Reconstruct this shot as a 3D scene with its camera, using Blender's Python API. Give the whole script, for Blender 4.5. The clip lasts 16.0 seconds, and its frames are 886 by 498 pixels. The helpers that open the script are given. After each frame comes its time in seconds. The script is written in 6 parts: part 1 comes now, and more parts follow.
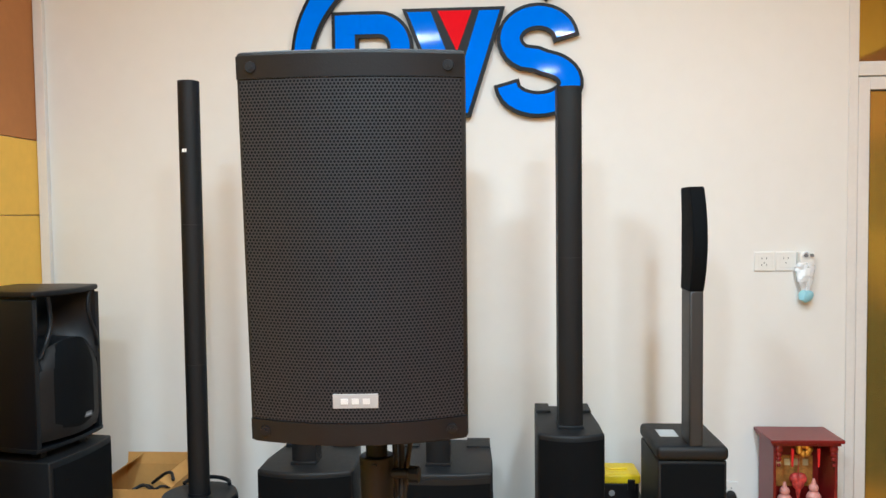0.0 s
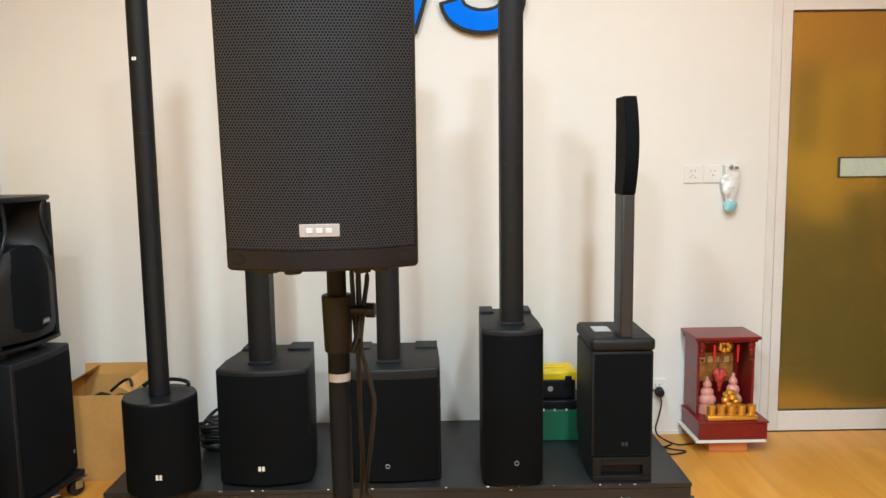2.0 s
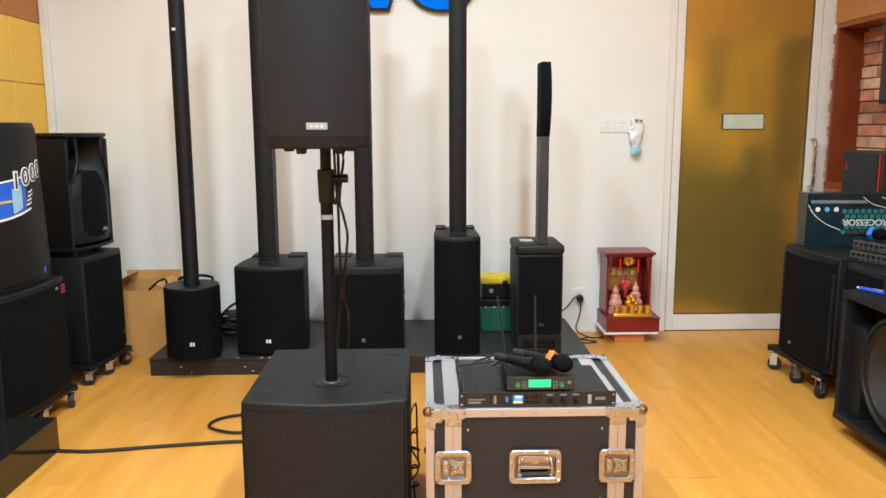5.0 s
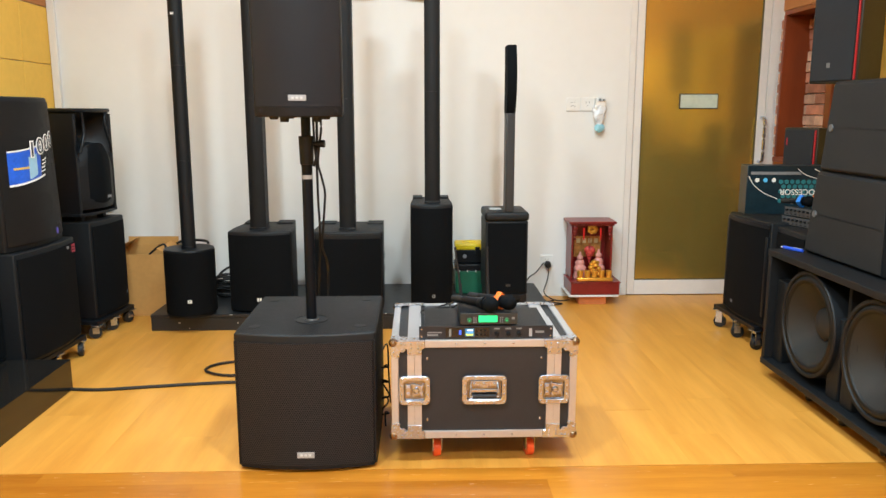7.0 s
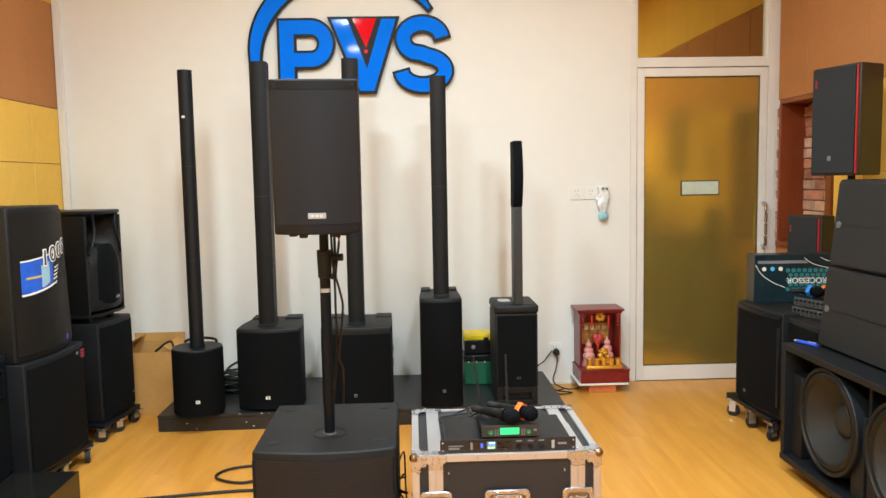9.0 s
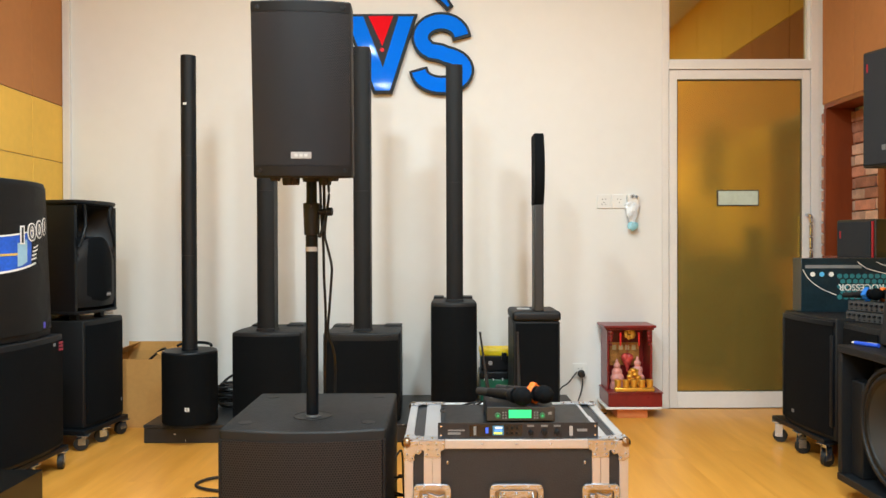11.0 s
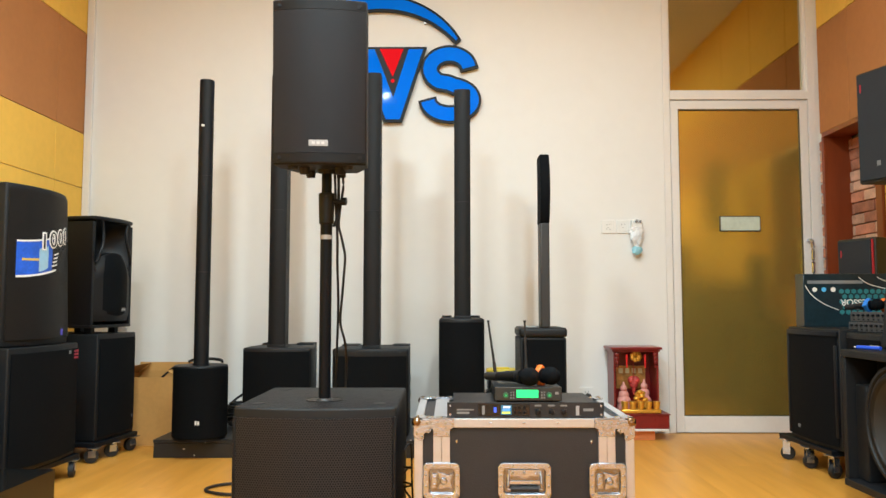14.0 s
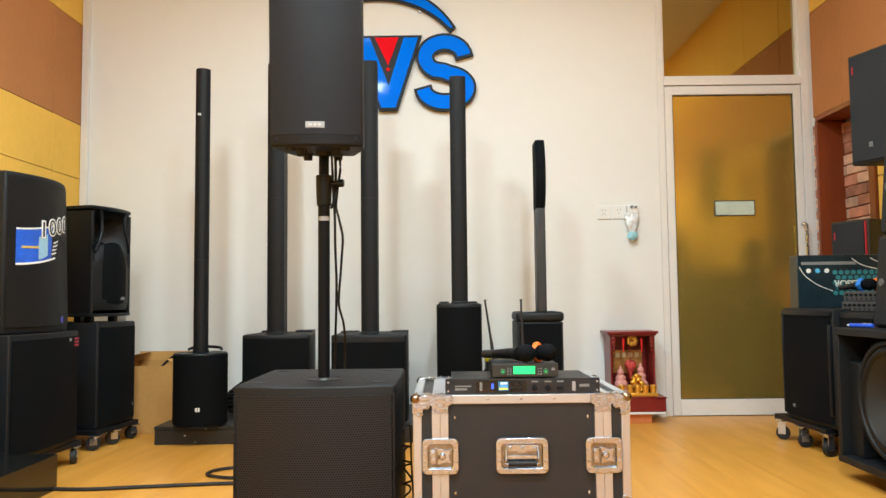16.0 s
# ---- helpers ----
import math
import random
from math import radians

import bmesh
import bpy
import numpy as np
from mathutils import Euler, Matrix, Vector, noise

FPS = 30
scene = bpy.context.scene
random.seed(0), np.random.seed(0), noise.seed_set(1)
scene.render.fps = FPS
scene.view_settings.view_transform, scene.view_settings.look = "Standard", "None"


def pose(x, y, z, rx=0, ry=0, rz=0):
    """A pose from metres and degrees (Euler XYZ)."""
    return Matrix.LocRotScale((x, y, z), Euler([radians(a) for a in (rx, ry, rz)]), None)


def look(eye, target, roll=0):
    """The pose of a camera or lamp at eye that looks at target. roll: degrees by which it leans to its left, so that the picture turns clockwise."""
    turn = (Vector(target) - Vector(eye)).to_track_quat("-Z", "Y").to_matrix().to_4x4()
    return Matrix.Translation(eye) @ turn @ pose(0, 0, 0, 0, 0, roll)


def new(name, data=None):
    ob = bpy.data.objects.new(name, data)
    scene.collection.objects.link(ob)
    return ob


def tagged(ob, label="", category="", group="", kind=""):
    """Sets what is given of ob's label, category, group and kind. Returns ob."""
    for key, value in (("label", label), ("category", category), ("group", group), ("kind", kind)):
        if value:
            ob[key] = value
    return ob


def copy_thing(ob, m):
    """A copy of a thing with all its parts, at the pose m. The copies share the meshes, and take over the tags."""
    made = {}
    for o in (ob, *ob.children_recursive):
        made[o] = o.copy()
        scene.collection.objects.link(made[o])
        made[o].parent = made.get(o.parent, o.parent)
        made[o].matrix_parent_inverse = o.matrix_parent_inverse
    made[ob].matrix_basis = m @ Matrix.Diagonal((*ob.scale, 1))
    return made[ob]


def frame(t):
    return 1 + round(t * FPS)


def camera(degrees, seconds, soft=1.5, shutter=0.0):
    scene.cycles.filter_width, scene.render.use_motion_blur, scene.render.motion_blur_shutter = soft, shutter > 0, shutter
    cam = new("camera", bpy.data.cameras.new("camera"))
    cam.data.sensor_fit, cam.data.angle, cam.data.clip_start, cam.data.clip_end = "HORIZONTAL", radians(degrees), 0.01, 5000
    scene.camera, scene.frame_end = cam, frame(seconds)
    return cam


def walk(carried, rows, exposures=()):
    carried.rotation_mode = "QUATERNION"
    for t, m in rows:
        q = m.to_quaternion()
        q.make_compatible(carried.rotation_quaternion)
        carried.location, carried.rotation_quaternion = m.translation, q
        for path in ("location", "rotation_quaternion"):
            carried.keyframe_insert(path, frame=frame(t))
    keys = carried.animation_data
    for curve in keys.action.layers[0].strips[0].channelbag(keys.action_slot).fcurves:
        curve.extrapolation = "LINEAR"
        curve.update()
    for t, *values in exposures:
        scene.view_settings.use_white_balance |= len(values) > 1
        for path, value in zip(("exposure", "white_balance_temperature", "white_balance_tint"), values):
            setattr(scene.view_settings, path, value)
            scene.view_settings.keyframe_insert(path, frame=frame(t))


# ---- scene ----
cam = camera(60.1, 16.0)
PATH = [
    (0, (0.028, -0.025, 1.526), (-0.092, 1.969, 1.433), -0.7),
    (0.5, (0.009, -0.063, 1.53), (-0.081, 1.932, 1.424), -1.0),
    (1, (-0.009, -0.102, 1.511), (-0.055, 1.893, 1.376), -1.2),
    (1.5, (-0.008, -0.135, 1.451), (-0.013, 1.857, 1.268), -1.1),
    (2, (0.026, -0.18, 1.394), (0.044, 1.806, 1.153), -0.8),
    (2.5, (0.098, -0.274, 1.332), (0.121, 1.703, 1.03), -0.4),
    (3, (0.125, -0.349, 1.285), (0.144, 1.618, 0.927), -0.1),
    (3.5, (0.121, -0.446, 1.248), (0.139, 1.514, 0.848), -0.1),
    (3.7, (0.092, -0.559, 1.249), (0.131, 1.405, 0.87), -0.2),
    (5.8, (0.208, -1.435, 1.299), (0.261, 0.541, 0.989), -0.2),
    (6, (0.22, -1.477, 1.277), (0.289, 0.493, 0.943), -0.1),
    (6.5, (0.244, -1.56, 1.236), (0.315, 0.397, 0.83), 0.2),
    (7, (0.251, -1.602, 1.245), (0.311, 0.366, 0.892), -0.0),
    (7.5, (0.252, -1.63, 1.248), (0.314, 0.346, 0.944), -0.4),
    (8, (0.216, -1.64, 1.291), (0.305, 0.342, 1.033), -1.2),
    (8.5, (0.179, -1.641, 1.368), (0.274, 0.345, 1.152), -1.4),
    (9, (0.169, -1.582, 1.402), (0.246, 0.409, 1.22), -1.0),
    (9.2, (0.181, -1.523, 1.4), (0.244, 0.469, 1.228), -0.8),
    (11.3, (0.268, -1.263, 0.954), (0.264, 0.737, 0.952), -0.1),
    (11.5, (0.27, -1.283, 0.904), (0.265, 0.717, 0.905), 0.0),
    (12, (0.263, -1.311, 0.813), (0.256, 0.689, 0.816), 0.2),
    (12.5, (0.255, -1.348, 0.752), (0.247, 0.652, 0.766), 0.4),
    (13, (0.251, -1.359, 0.752), (0.242, 0.641, 0.794), 0.4),
    (13.5, (0.249, -1.354, 0.776), (0.236, 0.644, 0.863), 0.3),
    (14, (0.252, -1.35, 0.806), (0.236, 0.645, 0.948), 0.0),
    (14.5, (0.244, -1.352, 0.825), (0.228, 0.641, 0.999), -0.2),
    (15, (0.242, -1.36, 0.796), (0.229, 0.633, 0.967), -0.4),
    (15.5, (0.244, -1.376, 0.774), (0.235, 0.618, 0.926), -0.5),
    (16, (0.254, -1.375, 0.757), (0.245, 0.621, 0.885), -0.6),
]
WHITE = [(0.0, -0.08, 5980, 10), (1.0, -0.06, 6000, 10), (2.0, -0.01, 6380, 11), (3.5, 0.08, 6030, 12), (6.0, -0.02, 6380, 10.5), (7.5, 0.0, 6300, 10), (9.0, 0.0, 6500, 10), (12.5, -0.06, 6500, 9.5), (14.5, -0.02, 6430, 8), (16.0, -0.02, 6430, 8)]
walk(cam, [(t, look(eye, target, roll)) for t, eye, target, roll in PATH], WHITE)

# ---- light ----
world = bpy.data.worlds.new("world")
scene.world = world
world.use_nodes = True
world.node_tree.nodes["Background"].inputs[0].default_value = (0.9, 0.95, 1.0, 1)
world.node_tree.nodes["Background"].inputs[1].default_value = 0.05
CEIL = 3.25
LAMPS = [(-0.55, 1.3), (0.75, 1.3), (-0.55, -0.5), (0.75, -0.5), (-0.55, -2.4), (0.75, -2.4)]
for lx, ly in LAMPS:
    lamp = bpy.data.lights.new("ceiling_lamp", "AREA")
    lamp.shape, lamp.size = "DISK", 0.26
    lamp.energy, lamp.color = (41 if ly > 0 else 66), (0.80, 0.97, 1.03)
    new("ceiling_lamp", lamp).matrix_world = pose(lx, ly, CEIL - 0.03)


# ---- materials ----
def nodes_of(m):
    m.use_nodes = True
    return m.node_tree.nodes, m.node_tree.links, m.node_tree.nodes["Principled BSDF"]


def math_node(ns, ls, op, a, b=None):
    n = ns.new("ShaderNodeMath")
    n.operation = op
    for k, v in enumerate((a, b)):
        if v is None:
            continue
        if isinstance(v, (int, float)):
            n.inputs[k].default_value = v
        else:
            ls.new(v, n.inputs[k])
    return n.outputs[0]


def noise_node(ns, ls, vec, scale, detail=4):
    n = ns.new("ShaderNodeTexNoise")
    n.inputs["Scale"].default_value, n.inputs["Detail"].default_value = scale, detail
    ls.new(vec, n.inputs["Vector"])
    return n.outputs["Fac"]


def mat(name, col, rough=0.5, metal=0.0, var=0.12, scale=6.0, bump=0.08, bscale=220.0, spec=0.5, stretch=(1, 1, 1), rvar=0.12, island=0.0):
    """Painted, moulded or woven surface: colour at two scales, uneven gloss and a fine relief."""
    m = bpy.data.materials.new(name)
    ns, ls, p = nodes_of(m)
    tc, mp = ns.new("ShaderNodeTexCoord"), ns.new("ShaderNodeMapping")
    ls.new(tc.outputs["Object"], mp.inputs[0])
    mp.inputs["Scale"].default_value = stretch
    v = mp.outputs[0]
    a, b = noise_node(ns, ls, v, scale), noise_node(ns, ls, v, scale * 9, 6)
    f = math_node(ns, ls, "ADD", math_node(ns, ls, "MULTIPLY", a, 0.6), math_node(ns, ls, "MULTIPLY", b, 0.4))
    if island:
        info = ns.new("ShaderNodeObjectInfo")
        f = math_node(ns, ls, "ADD", f, math_node(ns, ls, "MULTIPLY", math_node(ns, ls, "SUBTRACT", info.outputs["Random"], 0.5), island))
    r = ns.new("ShaderNodeValToRGB")
    r.color_ramp.elements[0].position, r.color_ramp.elements[1].position = 0.3, 0.7
    r.color_ramp.elements[0].color = (*[c * (1 - var) for c in col], 1)
    r.color_ramp.elements[1].color = (*[min(1, c * (1 + var)) for c in col], 1)
    ls.new(f, r.inputs[0])
    ls.new(r.outputs[0], p.inputs["Base Color"])
    rr = math_node(ns, ls, "ADD", math_node(ns, ls, "MULTIPLY", b, rvar), rough - rvar / 2)
    ls.new(rr, p.inputs["Roughness"])
    p.inputs["Metallic"].default_value = metal
    p.inputs["Specular IOR Level"].default_value = spec
    if bump:
        bn = ns.new("ShaderNodeBump")
        bn.inputs["Strength"].default_value, bn.inputs["Distance"].default_value = bump, 0.002
        ls.new(noise_node(ns, ls, v, bscale, 2), bn.inputs["Height"])
        ls.new(bn.outputs[0], p.inputs["Normal"])
    return m


def perforated(name, col, hole, pitch, radius, rough=0.45, depth=0.6, gloss=0.0):
    """Punched sheet steel: round holes in staggered rows over a dark inside."""
    m = bpy.data.materials.new(name)
    ns, ls, p = nodes_of(m)
    tc, sep = ns.new("ShaderNodeTexCoord"), ns.new("ShaderNodeSeparateXYZ")
    ls.new(tc.outputs["Object"], sep.inputs[0])
    u = math_node(ns, ls, "DIVIDE", sep.outputs["X"], pitch)
    w = math_node(ns, ls, "DIVIDE", sep.outputs["Z"], pitch * 1.732)

    def cell(off):
        parts = []
        for c, k in ((u, 1.0), (w, 1.732)):
            q = math_node(ns, ls, "FRACT", math_node(ns, ls, "ADD", c, off + 40.0))
            q = math_node(ns, ls, "MULTIPLY", math_node(ns, ls, "SUBTRACT", q, 0.5), k)
            parts.append(math_node(ns, ls, "MULTIPLY", q, q))
        return math_node(ns, ls, "ADD", *parts)

    d = math_node(ns, ls, "SQRT", math_node(ns, ls, "MINIMUM", cell(0.0), cell(0.5)))
    mr = ns.new("ShaderNodeMapRange")
    mr.inputs["From Min"].default_value, mr.inputs["From Max"].default_value = radius - 0.06, radius + 0.06
    ls.new(d, mr.inputs["Value"])
    f = mr.outputs[0]
    mix = ns.new("ShaderNodeMix")
    mix.data_type = "RGBA"
    mix.inputs[6].default_value, mix.inputs[7].default_value = (*hole, 1), (*col, 1)
    ls.new(f, mix.inputs[0])
    ls.new(mix.outputs[2], p.inputs["Base Color"])
    ls.new(math_node(ns, ls, "SUBTRACT", 0.95, math_node(ns, ls, "MULTIPLY", f, 0.95 - rough)), p.inputs["Roughness"])
    ls.new(math_node(ns, ls, "ADD", math_node(ns, ls, "MULTIPLY", f, 0.5 - gloss), gloss), p.inputs["Specular IOR Level"])
    bn = ns.new("ShaderNodeBump")
    bn.inputs["Strength"].default_value, bn.inputs["Distance"].default_value = depth, 0.001
    ls.new(f, bn.inputs["Height"])
    ls.new(bn.outputs[0], p.inputs["Normal"])
    return m


def wood(name, light, dark, rough=0.3, along="y", island=0.25, spec=0.5):
    """Laminate boards: long grain, cathedral streaks, a tone for every board."""
    m = bpy.data.materials.new(name)
    ns, ls, p = nodes_of(m)
    tc, info = ns.new("ShaderNodeTexCoord"), ns.new("ShaderNodeObjectInfo")
    shift = ns.new("ShaderNodeVectorMath")
    shift.operation = "MULTIPLY_ADD"
    shift.inputs[1].default_value = (1, 1, 1)
    ls.new(tc.outputs["Object"], shift.inputs[0])
    com = ns.new("ShaderNodeCombineXYZ")
    for k in range(3):
        ls.new(math_node(ns, ls, "MULTIPLY", info.outputs["Random"], (31.0, 17.0, 7.0)[k]), com.inputs[k])
    ls.new(com.outputs[0], shift.inputs[2])
    mp = ns.new("ShaderNodeMapping")
    mp.inputs["Scale"].default_value = (9, 0.9, 1) if along == "y" else (0.9, 9, 1)
    ls.new(shift.outputs[0], mp.inputs[0])
    v = mp.outputs[0]
    a, b = noise_node(ns, ls, v, 1.6, 5), noise_node(ns, ls, v, 14, 6)
    f = math_node(ns, ls, "ADD", math_node(ns, ls, "MULTIPLY", a, 0.75), math_node(ns, ls, "MULTIPLY", b, 0.25))
    f = math_node(ns, ls, "ADD", f, math_node(ns, ls, "MULTIPLY", math_node(ns, ls, "SUBTRACT", info.outputs["Random"], 0.5), island))
    r = ns.new("ShaderNodeValToRGB")
    r.color_ramp.elements[0].position, r.color_ramp.elements[1].position = 0.25, 0.75
    r.color_ramp.elements[0].color, r.color_ramp.elements[1].color = (*dark, 1), (*light, 1)
    ls.new(f, r.inputs[0])
    ls.new(r.outputs[0], p.inputs["Base Color"])
    ls.new(math_node(ns, ls, "ADD", math_node(ns, ls, "MULTIPLY", b, 0.15), rough - 0.07), p.inputs["Roughness"])
    p.inputs["Specular IOR Level"].default_value = spec
    bn = ns.new("ShaderNodeBump")
    bn.inputs["Strength"].default_value, bn.inputs["Distance"].default_value = 0.05, 0.001
    ls.new(b, bn.inputs["Height"])
    ls.new(bn.outputs[0], p.inputs["Normal"])
    return m


def glow(name, col, strength):
    m = bpy.data.materials.new(name)
    ns, ls, p = nodes_of(m)
    p.inputs["Base Color"].default_value = (*[c * 0.5 for c in col], 1)
    p.inputs["Emission Color"].default_value = (*col, 1)
    p.inputs["Emission Strength"].default_value = strength
    return m


M_WALL = mat("wall_paint", (0.80, 0.785, 0.755), 0.75, var=0.025, scale=1.3, bump=0.12, bscale=160)
M_CEIL = mat("ceiling_paint", (0.78, 0.77, 0.74), 0.85, var=0.03, scale=1.5)
M_YELLOW = mat("yellow_fabric", (0.88, 0.53, 0.10), 0.9, var=0.07, scale=2.5, bump=0.5, bscale=380, spec=0.2)
M_BROWN = mat("brown_fabric", (0.48, 0.205, 0.075), 0.9, var=0.08, scale=2.5, bump=0.5, bscale=380, spec=0.2)
M_FLOOR = wood("oak_laminate", (0.78, 0.375, 0.068), (0.56, 0.235, 0.030), 0.36, island=0.06)
M_FLOOR_DARK = wood("amber_laminate", (0.56, 0.22, 0.022), (0.36, 0.12, 0.010), 0.24, along="x")
M_JOINT = mat("floor_joint", (0.50, 0.23, 0.045), 0.7)
M_ALU = mat("white_frame", (0.78, 0.75, 0.72), 0.4, var=0.04, bump=0.03)
M_BLACK = mat("black_cabinet", (0.0048, 0.0062, 0.0082), 0.55, var=0.25, scale=5, bump=0.35, bscale=500, spec=0.36)
M_PLASTIC = mat("black_plastic", (0.0044, 0.0058, 0.0082), 0.42, var=0.2, bump=0.15, bscale=400, spec=0.29)
M_RUBBER = mat("black_rubber", (0.009, 0.009, 0.010), 0.6, var=0.2, bump=0.1)
M_FOAM = mat("black_cloth", (0.0026, 0.0036, 0.0050), 0.85, var=0.15, bump=0.5, bscale=900, spec=0.12)
M_TUBE = mat("black_lacquer", (0.0050, 0.0064, 0.0088), 0.3, var=0.15, bump=0.02, spec=0.14)
M_COLUMN = mat("column_mesh", (0.0048, 0.0058, 0.0074), 0.55, var=0.1, bump=0.5, bscale=700, spec=0.28)
M_GLOSS = mat("black_gloss", (0.012, 0.011, 0.010), 0.08, var=0.1, bump=0.01, rvar=0.04)
M_STAGE = mat("stage_paint", (0.016, 0.017, 0.019), 0.4, var=0.3, scale=4, bump=0.1)
M_CHROME = mat("chrome", (0.56, 0.62, 0.74), 0.14, 0.92, var=0.12, scale=40, bump=0.45, bscale=55, rvar=0.08)
M_STEEL = mat("aluminium_profile", (0.62, 0.63, 0.66), 0.36, 0.75, var=0.07, bump=0.05, bscale=300, stretch=(1, 1, 1))
# Darker copy of the chrome: recess shade put into the colour for contrast.
M_RECESS = mat("shaded_steel", (0.30, 0.30, 0.30), 0.22, 1.0, var=0.25, scale=25, bump=0.3, bscale=60)
M_SILVER = mat("silver_badge", (0.36, 0.37, 0.39), 0.45, 0.2, var=0.1)
M_LETTER = mat("badge_print", (0.56, 0.57, 0.58), 0.4)
M_GREY = mat("grey_plastic", (0.20, 0.21, 0.22), 0.5)
M_WHITE = mat("white_plastic", (0.80, 0.79, 0.76), 0.4, var=0.03, bump=0.02)
M_GRILLE = perforated("hex_grille", (0.0112, 0.0136, 0.0190), (0.0058, 0.0072, 0.0102), 0.0047, 0.34, depth=0.10, gloss=0.06)
M_GRILLE_SUB = perforated("coarse_grille", (0.0082, 0.0102, 0.0140), (0.0064, 0.0078, 0.0106), 0.0078, 0.30, depth=0.04, gloss=0.16)
M_GRILLE_S = perforated("fine_grille", (0.010, 0.010, 0.011), (0.006, 0.006, 0.006), 0.004, 0.34, depth=0.1)
M_PANEL = mat("case_laminate", (0.017, 0.0185, 0.022), 0.5, var=0.2, bump=0.4, bscale=260)
M_RED = mat("red_strip", (0.40, 0.012, 0.02), 0.4)


# ---- modelling ----
def bev(bm, edges, off, seg=2):
    if off:
        bmesh.ops.bevel(bm, geom=list(edges), offset=off, segments=seg, profile=0.5, affect="EDGES", clamp_overlap=True)


def box(bm, x0, x1, y0, y1, z0, z1, b=0.0, seg=2, m=None):
    mm = Matrix.Translation(((x0 + x1) / 2, (y0 + y1) / 2, (z0 + z1) / 2)) @ Matrix.Diagonal((x1 - x0, y1 - y0, z1 - z0, 1))
    vs = bmesh.ops.create_cube(bm, size=1, matrix=(m or Matrix()) @ mm)["verts"]
    bev(bm, {e for v in vs for e in v.link_edges}, b, seg)


def cyl(bm, p0, p1, r0, r1=None, seg=24, b=0.0):
    p0, p1 = Vector(p0), Vector(p1)
    m = Matrix.Translation((p0 + p1) / 2) @ (p1 - p0).to_track_quat("Z", "Y").to_matrix().to_4x4()
    vs = bmesh.ops.create_cone(bm, cap_ends=True, segments=seg, radius1=r0, radius2=r0 if r1 is None else r1, depth=(p1 - p0).length, matrix=m)["verts"]
    if b:
        bev(bm, {e for v in vs for e in v.link_edges if any(len(f.verts) > 4 for f in e.link_faces)}, b, 2)


def ball(bm, c, r, sx=1, sy=1, sz=1, seg=20):
    bmesh.ops.create_uvsphere(bm, u_segments=seg, v_segments=max(6, seg // 2), radius=r, matrix=Matrix.Translation(c) @ Matrix.Diagonal((sx, sy, sz, 1)))


def prism(bm, pts, z0, z1, b=0.0, seg=2, m=None, scale_top=1.0):
    """A plan outline drawn up from z0 to z1."""
    m = m or Matrix()
    lo = [bm.verts.new(m @ Vector((x, y, z0))) for x, y in pts]
    hi = [bm.verts.new(m @ Vector((x * scale_top, y * scale_top, z1))) for x, y in pts]
    n = len(pts)
    fs = [bm.faces.new(lo[::-1]), bm.faces.new(hi)] + [bm.faces.new((lo[i], lo[(i + 1) % n], hi[(i + 1) % n], hi[i])) for i in range(n)]
    bmesh.ops.recalc_face_normals(bm, faces=fs)
    if b:
        es = {e for f in fs for e in f.edges}
        bev(bm, [e for e in es if len(e.link_faces) == 2 and e.calc_face_angle(0) > 0.5], b, seg)


UPRIGHT = Matrix(((1, 0, 0, 0), (0, 0, -1, 0), (0, 1, 0, 0), (0, 0, 0, 1)))  # plan (x, y) stands up as (x, z); depth runs to -y


def sweep(bm, pts, r, seg=8, closed=False, steps=6):
    """A round cord along a smooth line through pts."""
    ps = [Vector(p) for p in pts]
    line = []
    n = len(ps)
    for i in range(n if closed else n - 1):
        a, b2, c, d = [ps[(i + k) % n] if closed else ps[min(max(i + k, 0), n - 1)] for k in (-1, 0, 1, 2)]
        for s in range(steps):
            t = s / steps
            line.append(0.5 * (2 * b2 + (c - a) * t + (2 * a - 5 * b2 + 4 * c - d) * t * t + (3 * b2 - a - 3 * c + d) * t ** 3))
    if not closed:
        line.append(ps[-1])
    rings, k = [], len(line)
    for i, p in enumerate(line):
        way = (line[(i + 1) % k] - line[i - 1]) if closed else (line[min(i + 1, k - 1)] - line[max(i - 1, 0)])
        q = (way if way.length > 1e-6 else Vector((0, 0, 1))).to_track_quat("Z", "Y")
        rings.append([bm.verts.new(p + q @ Vector((r * math.cos(2 * math.pi * j / seg), r * math.sin(2 * math.pi * j / seg), 0))) for j in range(seg)])
    for i in range(k if closed else k - 1):
        u, w = rings[i], rings[(i + 1) % k]
        for j in range(seg):
            bm.faces.new((u[j], u[(j + 1) % seg], w[(j + 1) % seg], w[j]))
    if not closed:
        bm.faces.new(rings[0][::-1]), bm.faces.new(rings[-1])


def mesh_of(name, bm, material, angle=22):
    bmesh.ops.recalc_face_normals(bm, faces=bm.faces)
    me = bpy.data.meshes.new(name)
    bm.to_mesh(me)
    bm.free()
    me.materials.append(material)
    me.shade_smooth()
    me.set_sharp_from_angle(angle=radians(angle))
    return me


def part(name, bm, material, parent, label=""):
    ob = new(name, mesh_of(name, bm, material))
    ob.parent = parent
    return tagged(ob, label)


def thing(name, m, label, category, group="", kind=""):
    ob = new(name)
    ob.empty_display_size = 0.05
    ob.matrix_world = m
    return tagged(ob, label, category, group, kind)


def solo(name, bm, material, label, category, group="", kind="", m=None):
    ob = new(name, mesh_of(name, bm, material))
    if m:
        ob.matrix_world = m
    return tagged(ob, label, category, group, kind)


def bmn():
    return bmesh.new()


def one(fn, *a, **k):
    bm = bmesh.new()
    fn(bm, *a, **k)
    return bm


